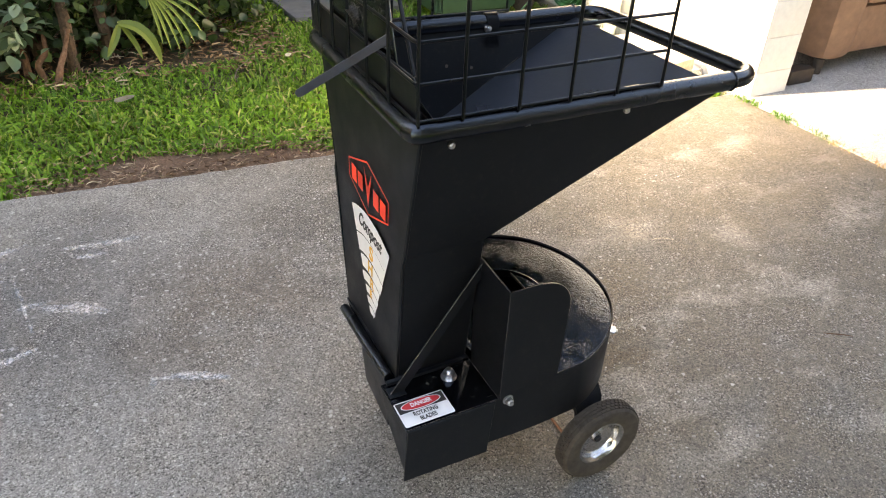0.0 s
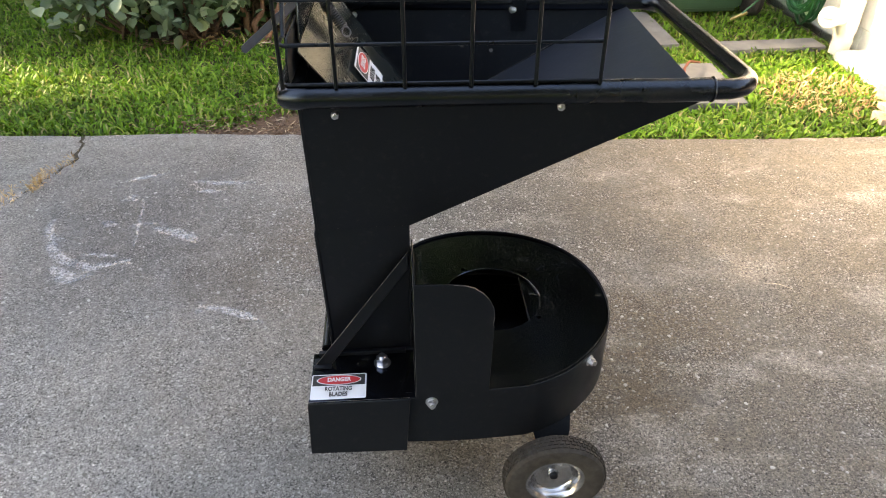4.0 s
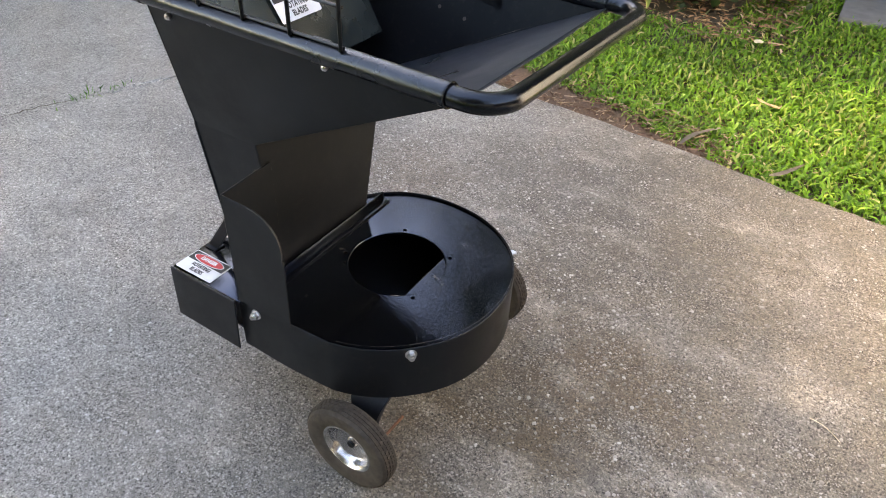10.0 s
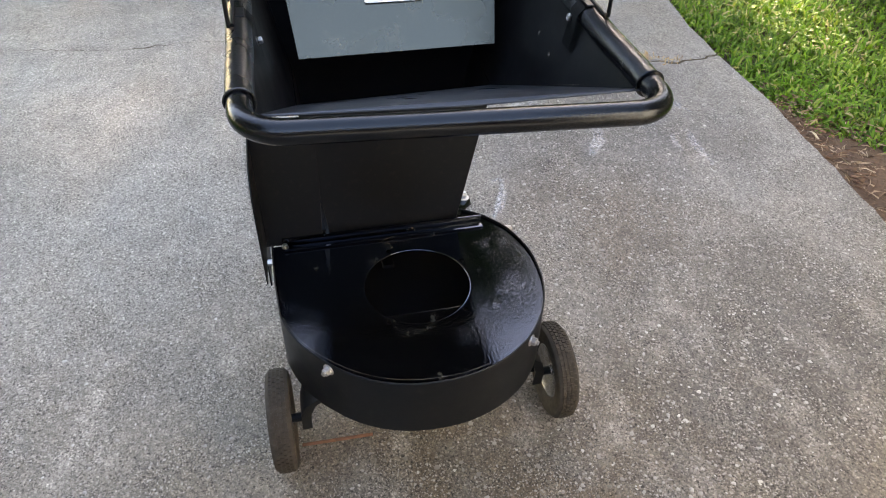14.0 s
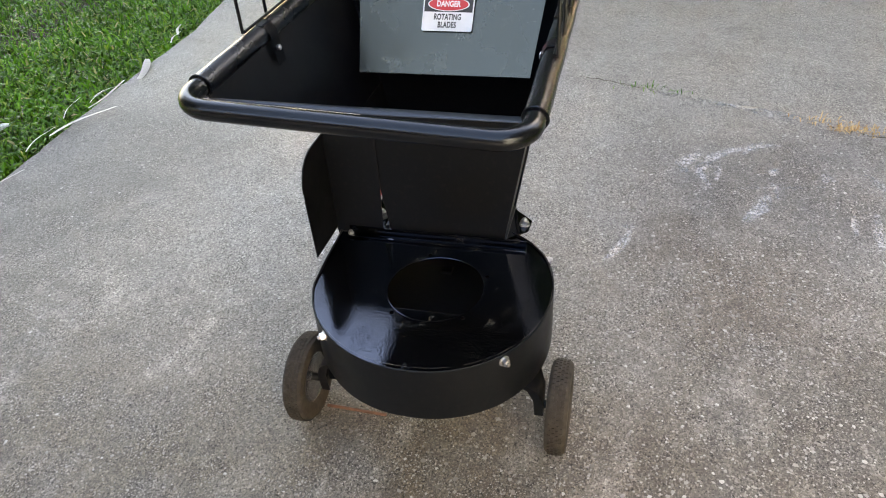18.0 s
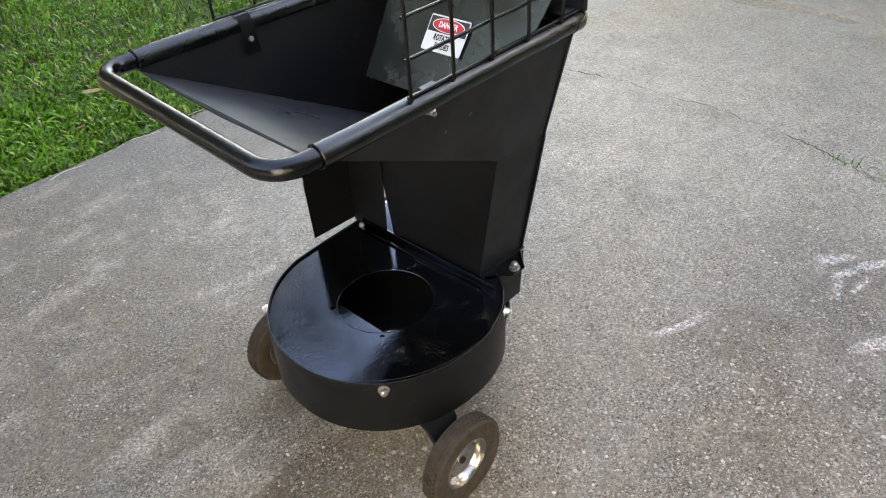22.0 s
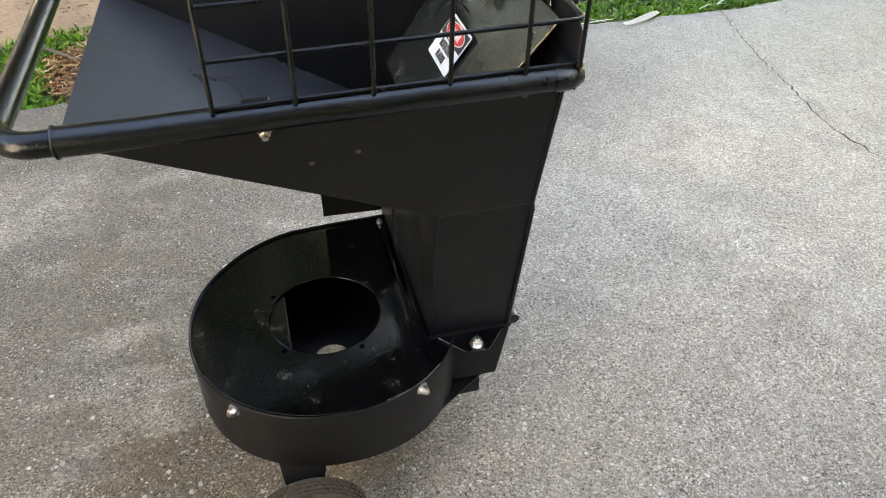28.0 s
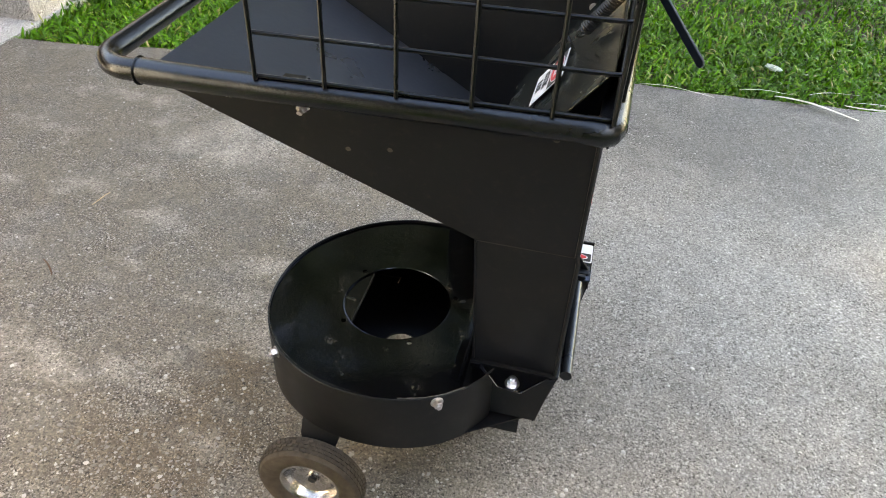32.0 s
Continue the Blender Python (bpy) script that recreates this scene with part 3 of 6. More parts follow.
def on_rim(p):
    """The tube lies lower on the hopper towards the far side."""
    f = (p[1] - YT) / (2 * (YC - YT))
    return (p[0] + (0.006 * f if p[0] < 0.5 else 0.0), p[1] - 0.007 * f, p[2] - 0.001 - 0.012 * f - 0.010 * max(0.0, p[0] - 0.45))


for f in ((lambda p: p), my):
    part("rim_sleeve", sweep([on_rim(f((x, YT + 0.0006 * math.sin(x * 40), ZT))) for x in np.linspace(0.462, 1.128, 24).tolist()], 0.0195, 16), SLEEVE, shredder, "rolled black textured sheet sleeve")
    part("sleeve_lip", sweep([on_rim(f((1.1285, YT + 0.0200 * math.cos(a), ZT + 0.0200 * math.sin(a)))) for a in np.linspace(0, 6.2832, 25).tolist()[:-1]], 0.0016, 6, closed=True), SLEEVE, shredder)
    part("corner_cap", sweep([on_rim(f(p)) for p in ((0.480, YT, ZT), (0.458, YT, ZT), (0.452, YT + 0.003, ZT), (0.449, YT + 0.012, ZT), (0.448, YT + 0.03, ZT))], 0.0205, 14), SLEEVE, shredder)
part("rear_sleeve", sweep([on_rim((0.447, y, ZT)) for y in np.linspace(YT + 0.016, 2 * YC - YT - 0.016, 14).tolist()], 0.0195, 16), SLEEVE, shredder, "rolled black textured sheet sleeve")
bar = fillet([(1.10, YT, ZT), (1.205, YT, ZT), (1.205, 2 * YC - YT, ZT), (1.10, 2 * YC - YT, ZT)], 0.055, 10)
part("push_handle", sweep([on_rim(p) for p in bar], 0.0172, 16), HANDLE, shredder, "black painted round push handle, worn at the bends")

# wire basket on the rim: three sides, open towards the handle
basket = empty("wire_basket", (0, 0, 0))
basket.parent = shredder
basket.location = (0, 0, 0)
basket["label"] = "black coated welded wire basket"
ZR = [1.054, 1.117, 1.184, 1.251, 1.318]
XV = [0.447, 0.528, 0.634, 0.737, 0.838, 0.940]
YV = [0.985, 1.092, 1.192, 1.292, 1.385]
XB, YB = 0.446, 0.880
for z in ZR:
    loop = fillet([(0.942, YB, z), (XB, YB, z), (XB, 2 * YC - YB, z), (0.942, 2 * YC - YB, z)], 0.012, 5)
    part("rail_wire", sweep([on_rim(p) for p in loop], 0.0031, 8), WIRE, basket)
for x in XV:
    for f in ((lambda p: p), my):
        part("upright_wire", sweep([on_rim(f((x, YB - 0.0055, 1.050))), on_rim(f((x, YB - 0.0055, 1.322)))], 0.0033, 8), WIRE, basket)
for y in YV:
    part("upright_wire", sweep([on_rim((XB - 0.0055, y, 1.050)), on_rim((XB - 0.0055, y, 1.322))], 0.0033, 8), WIRE, basket)
for f in ((lambda p: p), my):
    part("corner_brace_wire", sweep([f((XB + 0.006, YB + 0.02, 1.122)), f((XB + 0.008, YB + 0.13, 1.30))], 0.0035, 8), WIRE, basket)
    part("mount_plate", plate([on_rim(f(p)) for p in ((0.870, YB + 0.004, 1.0525), (0.905, YB + 0.004, 1.0525), (0.905, YB + 0.016, 1.0520), (0.870, YB + 0.016, 1.0520))], 0.002), WIRE, basket)


def strap(f):
    """Folded strap from the rim down the hopper's inside."""
    pts = [(YT - 0.008, ZT + 0.0205), (YT + 0.012, ZT + 0.018), (YT + 0.0225, ZT + 0.004), (YT + 0.0245, ZT - 0.02), (YT + 0.0285, 0.975)]
    bm = bmesh.new()
    rows = [[bm.verts.new(on_rim(f((x, y, z)))) for y, z in pts] for x in (0.870, 0.902)]
    for i in range(len(pts) - 1):
        bm.faces.new((rows[0][i], rows[0][i + 1], rows[1][i + 1], rows[1][i]))
    bmesh.ops.solidify(bm, geom=bm.faces[:], thickness=0.0025)
    bmesh.ops.recalc_face_normals(bm, faces=bm.faces[:])
    return bm


for f in ((lambda p: p), my):
    part("basket_strap", strap(f), STEEL, shredder, "folded black clamp strap")

part("hopper_upstand", plate([(0.4565, 0.886, 1.012), (0.4565, 1.446, 1.00), (0.4565, 1.446, 1.085), (0.4565, 1.42, 1.105), (0.4565, 0.91, 1.117), (0.4565, 0.886, 1.09)], 0.003), STEEL, shredder, "black upstand behind the basket's foot")

# hinged flap inside the hopper
fx = lambda z: 0.638 - (z - 0.853) * 0.749
flap_pts = [(fx(0.853), 0.967, 0.853), (fx(0.853), 1.371, 0.853), (fx(1.085), 1.392, 1.085), (fx(1.085), 0.944, 1.085)]
FLAP = painted("dusty_black_flap", (0.010, 0.012, 0.011), 0.20, 60.0, 0.0006, 0.45, 1.0, True, (0.92, 1.0, 0.90))
flap = part("feed_flap", join(plate(flap_pts, 0.003), plate([(0.4635, 0.985, 1.086), (0.4635, 1.350, 1.086), (0.4635, 1.31, 1.205), (0.4635, 1.03, 1.205)], 0.003)), FLAP, shredder, "dusty black hinged feed flap")


def bolt(place, axis, parent, r=0.0088, washer=0.0132, stub=0.010):
    """Zinc bolt end: washer, hexagon nut with a domed collar, thread."""
    a = Vector(axis).normalized()
    p = Vector(place)
    w = part("bolt", lathe([(washer * 0.4, 0), (washer, 0), (washer, 0.0018), (washer * 0.5, 0.0022)], p, a, 20), ZINC, parent, "zinc washer and hexagon nut")
    q = Vector((0, 0, 1)).rotation_difference(a).to_matrix().to_4x4()
    hexa = bmesh.new()
    bmesh.ops.create_cone(hexa, cap_ends=True, segments=6, radius1=r * 1.1, radius2=r * 1.1, depth=r * 1.15, matrix=Matrix.Translation(p + a * (0.002 + r * 0.57)) @ q @ Matrix.Rotation(0.3 + 7 * p.x, 4, "Z"))
    bmesh.ops.bevel(hexa, geom=hexa.edges[:], offset=0.0007, segments=2, affect="EDGES")
    part("nut", hexa, ZINC, w)
    part("thread", lathe([(r * 0.66, r * 1.0), (r * 0.66, r * 1.35), (r * 0.56, r * 1.42), (r * 0.66, r * 1.5), (r * 0.56, r * 1.58), (r * 0.60, r * 1.3 + stub * 0.6), (r * 0.46, r * 1.36 + stub * 0.6)], p, a, 14), ZINC, w)
    return w


for x, z_near, z_far in ((0.519, 0.994, 0.992), (0.887, 0.998, 0.990)):
    bolt((x, side_y(z_near) - T * 0.2, z_near), (0, -1, -0.19), shredder, 0.0062, 0.009, 0.006)
    bolt((x, side_y(z_near) + 0.007, z_near), (0, 1, 0.19), shredder, 0.0058, 0.008, 0.001)
    if x > 0.8:
        bolt(my((x - 0.004, side_y(z_far) - T * 0.2, z_far)), (0, 1, -0.45), shredder, 0.0072, 0.011, 0.012)
        bolt(my((x - 0.014, side_y(1.003) + 0.0105, 1.003)), (0, -1, 0.19), shredder, 0.0066, 0.0095, 0.001)
    else:
        part("drilled_hole", lathe([(0.0001, 0), (0.0045, 0.0), (0.0045, 0.0006), (0.0001, 0.0007)], my((x, side_y(z_far) - 0.0006, z_far)), (0, 1, -0.19), 14), PLUG, shredder, "small bare hole plug")
        bolt(my((x, side_y(z_far) + 0.004, z_far)), (0, -1, 0.19), shredder, 0.0055, 0.007, 0.002)
for x, z in ((0.827, 0.915), (0.760, 0.926)):
    y = my((0, side_y(z), 0))[1]
    for lift, out in ((0.0006, 1), (-T - 0.0004, -1)):
        part("drilled_hole", lathe([(0.0001, 0), (0.0042, 0.0), (0.0042, 0.0006), (0.0001, 0.0007)], (x, y + lift, z), (0, out, -0.19 * out), 14), PLUG, shredder, "small bare hole plug")


def tilted(p):
    """The deck droops towards its round end and the near side."""
    return Vector((p.x, p.y, p.z - 0.015 * max(0.0, p.x - 0.65) - 0.006 * max(0.0, 1.45 - p.y) * min(1.0, max(0.0, (p.x - 0.60) / 0.1))))


SHAPE = tilted

# deck: round mower-like housing with a square discharge end
CX, CY = 0.832, 1.162


def rim_r(a):
    """Housing radius by angle in degrees."""
    return float(np.interp(a, [-92, -70, -47, 0, 45, 90, 120, 128], [0.304, 0.293, 0.283, 0.279, 0.289, 0.290, 0.299, 0.301]))


arc = [(CX + rim_r(a) * math.cos(radians(a)), CY + rim_r(a) * math.sin(radians(a))) for a in np.linspace(-92, 124, 73).tolist()]
deck = [(0.640, 0.857), (0.74, 0.857)] + arc + [(0.625, 1.378), (0.600, 1.345), (0.583, 1.316), (0.458, 1.306), (0.442, 1.15), (0.430, 0.985), (0.640, 0.985)]
ZD, ZB = 0.381, 0.387         # deck and box tops
HX, HY, HR = 0.830, 1.169, 0.1195
hole_main = circle(HX, HY, HR, 72)
small = [circle(HX + 0.132 * math.cos(radians(a)), HY + 0.132 * math.sin(radians(a)), 0.0058, 12) for a in (43, 117, 200, 322)]
part("deck_plate", filled(deck, [hole_main] + small, ZD - 0.004, ZD), GLOSS, shredder, "glossy black round deck plate with large hole")
part("hole_lip", sweep([(x, y, ZD - 0.001) for x, y in circle(HX, HY, HR + 0.0007, 64)], 0.0016, 6, closed=True), GLOSS, shredder)
seg = [(0.912, 1.078), (0.912, 1.260)] + [(HX + 0.125 * math.cos(a), HY + 0.125 * math.sin(a)) for a in np.linspace(0.82, -0.82, 12).tolist()]
part("inner_ledge", filled(seg, [], ZD - 0.010, ZD - 0.0045), GLOSS, shredder, "black ledge across the deck hole")
# metal strip that stands for the glint on the black ledge edge
part("ledge_edge", box(0.9100, 0.9118, 1.083, 1.256, ZD - 0.012, ZD - 0.0048, 0.0004), SPRING, shredder, "grey metal strip put in for the glint on the ledge edge")
inset = [(0.44, 0.90), (0.70, 0.87)] + [(CX + (x - CX) * 0.985, CY + (y - CY) * 0.985) for x, y in arc] + [(0.50, 1.30)]
part("bottom_plate", filled(inset, [circle(0.824, 1.166, 0.0385, 32)], 0.238, 0.242), STEEL, shredder, "black underside plate with round hole")


def wall_strip(path, z0, z1, thick, closed=False):
    """An upright band along a plan line."""
    bm = bmesh.new()
    n = len(path)
    rows = []
    for i, (x, y) in enumerate(path):
        a, b = path[max(i - 1, 0)], path[min(i + 1, n - 1)]
        d = Vector((b[0] - a[0], b[1] - a[1])).normalized()
        nx, ny = d.y, -d.x
        rows.append([bm.verts.new((x + nx * o, y + ny * o, z)) for o, z in ((0, z0), (thick, z0), (thick, z1 - 0.001), (thick * 0.7, z1), (thick * 0.3, z1), (0, z1 - 0.001))])
    for r0, r1 in zip(rows, rows[1:]):
        for k in range(6):
            bm.faces.new((r0[k], r0[(k + 1) % 6], r1[(k + 1) % 6], r1[k]))
    bm.faces.new(rows[0])
    bm.faces.new(rows[-1][::-1])
    bmesh.ops.recalc_face_normals(bm, faces=bm.faces[:])
    return bm


band = [(0.612, 0.857), (0.70, 0.857), (0.76, 0.858)] + arc[3:] + [(0.628, 1.381), (0.602, 1.348), (0.584, 1.317)]
part("deck_band", wall_strip(band, 0.236, ZD + 0.007, 0.0035), STEEL, shredder, "black rolled steel band round the deck")
SHAPE = None
part("end_wall", plate([(0.584, 1.316, ZD), (0.458, 1.310, ZD), (0.482, 1.317, 0.256), (0.580, 1.317, 0.256)], 0.0035), STEEL, shredder, "black end wall under the chute")
part("rear_wall", plate([(0.456, 1.302, ZD - 0.004), (0.442, 1.15, ZD - 0.004), (0.431, 0.985, ZD - 0.004), (0.431, 0.985, 0.25), (0.442, 1.15, 0.25), (0.488, 1.318, 0.25)], 0.003), STEEL, shredder)

# discharge box with warning label
part("box_top", box(0.412, 0.632, 0.841, 0.985, ZB - 0.0045, ZB, 0.0012), GLOSS, shredder, "glossy black top of the discharge box")
part("box_front", plate([(0.403, 0.8375, 0.236), (0.610, 0.8375, 0.231), (0.621, 0.8375, ZB + 0.002), (0.411, 0.8375, ZB + 0.002)], 0.004, 0.001, 1), STEEL, shredder, "black front skirt of the discharge box")
part("box_end", plate([(0.413, 0.843, ZB - 0.002), (0.413, 0.985, ZB - 0.002), (0.428, 0.985, 0.27), (0.410, 0.843, 0.245)], 0.003), STEEL, shredder)
part("box_lip", box(0.424, 0.615, 0.975, 0.985, ZB + 0.0002, ZB + 0.009, 0.001), STEEL, shredder)

# curved splash shroud
SH = 0.003
curve = [(0.785, 0.396), (0.789, 0.570)] + [(0.709 + 0.080 * math.cos(radians(a)), 0.598 + 0.080 * math.sin(radians(a))) for a in range(-15, 91, 15)] + [(0.634, 0.679), (0.634, 0.392)]
part("shroud_front", plate([(x, 0.8405, z) for x, z in curve], SH, 0.0006), STEEL, shredder, "black sheet shroud with a rounded corner")
part("shroud_side", plate([(0.6345, 0.841, 0.679), (0.6345, 0.982, 0.687), (0.6345, 0.982, 0.55), (0.6345, 0.975, ZD), (0.6345, 0.841, ZD)], SH, 0.0006), STEEL, shredder, "black folded side of the shroud")
part("angle_iron", join(box(0.6385, 0.6425, 0.880, 1.366, ZD, ZD + 0.022, 0.0008), box(0.6430, 0.664, 0.880, 1.366, ZD + 0.0004, ZD + 0.004, 0.0008)), GLOSS, shredder, "black angle iron across the deck")
d0, d1 = Vector((0.419, 0.946, ZB + 0.003)), Vector((0.628, 0.946, 0.682))
w = Vector((0.0, 0, -0.036))
w2 = Vector((0.034, 0, 0.0))
part("brace", join(plate([d0, d0 + w2, d1 + w * 1.1, d1], 0.004, 0.0008), box(0.416, 0.454, 0.936, 0.966, ZB + 0.0002, ZB + 0.004, 0.001)), STEEL, shredder, "black diagonal flat bar brace")
part("fixing_tab", plate([(0.458, 1.298, ZD + 0.006), (0.628, 1.294, ZD + 0.006), (0.568, 1.360, ZD + 0.004), (0.519, 1.364, ZD + 0.004)], 0.004, 0.0008), GLOSS, shredder, "black bolted fixing tab")
part("base_flange", box(0.452, 0.634, side_y(0.40) - 0.010, far_y(0.40) + 0.004, ZD + 0.001, ZD + 0.0095, 0.0015), STEEL, shredder)
part("foot_rubber_roll", sweep([(0.440, 1.002, ZD + 0.004), (0.438, 1.15, ZD - 0.003), (0.437, 1.288, ZD - 0.004)], 0.0125, 14), SLEEVE, shredder, "blue-black rubber roll at the chute's foot")
part("tow_stub", join(box(0.515, 0.600, 1.235, 1.312, 0.228, 0.234, 0.001), box(0.515, 0.600, 1.308, 1.312, 0.192, 0.2275, 0.001), box(0.515, 0.519, 1.235, 1.3075, 0.192, 0.2275, 0.001)), STEEL, shredder, "black bracket under the deck")
part("stand_leg", join(box(0.580, 0.610, 1.12, 1.150, 0.004, 0.25, 0.003), box(0.570, 0.620, 1.11, 1.16, 0.0, 0.006, 0.001)), STEEL, shredder, "black stand leg under the deck")

bolt((0.666, 0.8535, 0.358), (0, -1, 0), shredder)
for a, z in ((-47.6, 0.362), (46.6, 0.364), (121.0, 0.374)):
    r = rim_r(a) + 0.0035
    bolt((CX + r * math.cos(radians(a)), CY + r * math.sin(radians(a)), z), (math.cos(radians(a)), math.sin(radians(a)), 0), shredder)
bolt((0.563, 0.947, ZB + 0.0003), (0, 0, 1), shredder, 0.0125, 0.0185, 0.012)
bolt((0.540, 1.346, ZD + 0.005), (0, 0, 1), shredder, 0.0100, 0.0150, 0.010)
bolt((0.652, 0.886, ZD + 0.004), (0, 0, 1), shredder, 0.006, 0.008, 0.004)

# paint worn to bare metal along the cut edges
WORN = plain("worn_edge", (0.10, 0.098, 0.096), 0.5, 0.3, 0.0004, 0.5, 150)


def worn_edge(points, r=0.0010):
    pts = [Vector(points[0])]
    for a, b in zip(points, points[1:]):
        n = max(2, int((Vector(b) - Vector(a)).length / 0.012))
        pts += [Vector(a).lerp(Vector(b), (i + 1) / n) for i in range(n)]
    rad = [r * (0.25 + 0.9 * abs(noise.noise(p * 55))) for p in pts]
    part("worn_edge", sweep(pts, r, 5, radii=rad), WORN, shredder, "thin bare-metal edge")


worn_edge([(0.4195, 0.9445, ZB + 0.005), (0.6285, 0.9445, 0.684)])
worn_edge([(0.6340, 0.841, 0.679), (0.6340, 0.982, 0.687)])
worn_edge([(0.6345, 0.8395, ZD + 0.012), (0.6345, 0.8395, 0.679)], 0.0007)
worn_edge([(x, 0.8392, z) for x, z in curve[1:-2]], 0.0007)
worn_edge([(0.632, 0.843, ZB + 0.0005), (0.632, 0.984, ZB + 0.0005)], 0.0012)
worn_edge([(0.412, 0.8385, ZB + 0.0025), (0.621, 0.8385, ZB + 0.0025)], 0.0007)
SHAPE = askew
worn_edge([(0.630, 2 * YC - 0.952, 0.750), (1.118, 2 * YC - 0.902, 1.007)], 0.0007)
SHAPE = None
worn_edge([(x, y, ZD + 0.0072) for x, y in arc[4:40:2]], 0.0006)
worn_edge([(x, y, ZD + 0.0072) for x, y in arc[40:64:2]], 0.0006)
worn_edge([(x, y, ZD + 0.0074) for x, y in arc[-7:]] + [(0.628, 1.381, ZD + 0.0074)], 0.0020)
worn_edge([(0.628, 1.383, ZD + 0.006), (0.604, 1.352, ZD + 0.005), (0.602, 1.352, 0.34)], 0.0014)
SHAPE = askew
worn_edge([(0.462, 2 * YC - 0.9475, 0.752), (0.457, far_y(0.395) + 0.0005, 0.40)], 0.0006)
worn_edge([(0.4615, 0.9465, 0.752), (0.4567, side_y(0.40) - 0.0005, 0.40)], 0.0006)
SHAPE = None

# wheels
WR = 0.1185


def wheel(x, y, out):
    w = empty("wheel", (0, 0, 0))
    w.parent = shredder
    ax = (0, out, 0)
    c = Vector((x, y, WR))
    half = [(0.066, 0.018), (0.074, 0.023), (0.083, 0.0255), (0.099, 0.0265), (0.109, 0.0245), (0.1135, 0.019), (0.1152, 0.012)]
    prof = [(r, -h) for r, h in half] + [(0.1157, 0.0)] + half[::-1]
    tyre = lathe(prof, c, ax, 72, True)
    part("tyre", tyre, RUBBER, w, "dusty grey-black rubber tyre")
    tread = bmesh.new()
    for k in range(54):
        for lane, sh in ((-0.0135, 0), (-0.0045, 0.5), (0.0045, 0), (0.0135, 0.5)):
            a = 2 * math.pi * (k + sh) / 54
            rr = WR - (0.0020 if abs(lane) < 0.01 else 0.0032)
            m = Matrix.Translation(c) @ Matrix.Rotation(a, 4, "Y") @ Matrix.Translation((0, lane, rr)) @ Matrix.Diagonal((0.0098, 0.0066, 0.0040, 1))
            bmesh.ops.create_cube(tread, size=1.0, matrix=m)
    part("tread_block", tread, RUBBER, w, "worn square tread blocks", False)["kind"] = "stuff"
    rim = [(0.011, -0.003), (0.016, -0.004), (0.030, -0.001), (0.042, 0.002), (0.046, 0.000), (0.049, -0.003), (0.052, 0.000), (0.054, 0.008), (0.057, 0.015), (0.063, 0.0195), (0.0675, 0.019), (0.0680, 0.014), (0.0680, -0.018), (0.063, -0.0195), (0.052, -0.012), (0.011, -0.010)]
    part("rim", lathe(rim, c, ax, 48, True), CHROME, w, "dull chrome pressed rim with a dished disc")
    part("hub", lathe([(0.0102, -0.012), (0.0145, -0.012), (0.0145, -0.002), (0.0135, 0.001), (0.0102, 0.001)], c, ax, 28, True), CHROME, w, "chrome hub collar")
    part("axle_end", lathe([(0.0001, -0.016), (0.0100, -0.016), (0.0100, 0.003), (0.0085, 0.005), (0.0001, 0.0045)], c, ax, 20), STEEL, w, "dark axle end")
    return w


wheel(0.943, 0.832, -1)
wheel(0.925, 1.492, 1)
for f, WX in (((lambda p: p), 0.943), (my, 0.925)):
    bm2 = bmesh.new()
    rows = []
    for x0, x1, y, z in ((WX - 0.055, WX + 0.048, 0.938, 0.244), (WX - 0.053, WX + 0.047, 0.925, 0.230), (WX - 0.043, WX + 0.041, 0.890, 0.200), (WX - 0.032, WX + 0.033, 0.877, 0.160), (WX - 0.022, WX + 0.022, 0.875, 0.098)):
        rows.append([bm2.verts.new(f((x, y + o, z))) for x, o in ((x0, 0), (x1, 0), (x1, 0.022), (x1 - 0.004, 0.022), (x1 - 0.004, 0.004), (x0 + 0.004, 0.004), (x0 + 0.004, 0.022), (x0, 0.022))])
    for a, b in zip(rows, rows[1:]):
        for k in range(8):
            bm2.faces.new((a[k], a[(k + 1) % 8], b[(k + 1) % 8], b[k]))
    bm2.faces.new(rows[0])
    bm2.faces.new(rows[-1][::-1])
    bmesh.ops.recalc_face_normals(bm2, faces=bm2.faces[:])
    part("axle_bracket", bm2, STEEL, shredder, "black folded axle bracket")
    part("stub_axle", sweep([f((WX, 0.846, WR)), f((WX, 0.885, WR))], 0.011, 14), STEEL, shredder)

# lever and spring of the flap
SHAPE = askew
l0, l1 = Vector((0.462, 1.030, 1.142)), Vector((0.327, 1.158, 1.010))
ldir = (l1 - l0).normalized()
lw = ldir.cross(Vector((1, 0.9, 0.1))).normalized() * 0.0115
lw = lw * 0.68
lev = plate([l0 + lw, l0 - lw, l1 - lw - ldir * 0.006, l1 - lw * 0.5, l1 + lw * 0.5, l1 + lw - ldir * 0.006], 0.005, 0.001)
part("lever", lev, LEVER, shredder, "blue-black flat steel lever sticking out at the back")
s0, s1 = Vector((0.527, 1.163, 1.033)), Vector((0.447, 1.185, 1.155))
sdir = (s1 - s0)
sa = sdir.normalized()
su = sa.orthogonal().normalized()
sv = sa.cross(su)
coil = [s0 + sdir * (0.12 + 0.88 * i / 360) + (su * math.cos(i * 2 * math.pi / 12) + sv * math.sin(i * 2 * math.pi / 12)) * 0.0095 for i in range(361)]
part("spring", sweep(coil, 0.0017, 5), SPRING, shredder, "grey coil spring")
ring = [s0 + sdir * 0.06 + (su * math.cos(a) + sa * math.sin(a)) * 0.009 for a in np.linspace(0, 6.283, 17).tolist()[:-1]]
part("spring_hook", sweep(ring, 0.0018, 6, closed=True), SPRING, shredder)
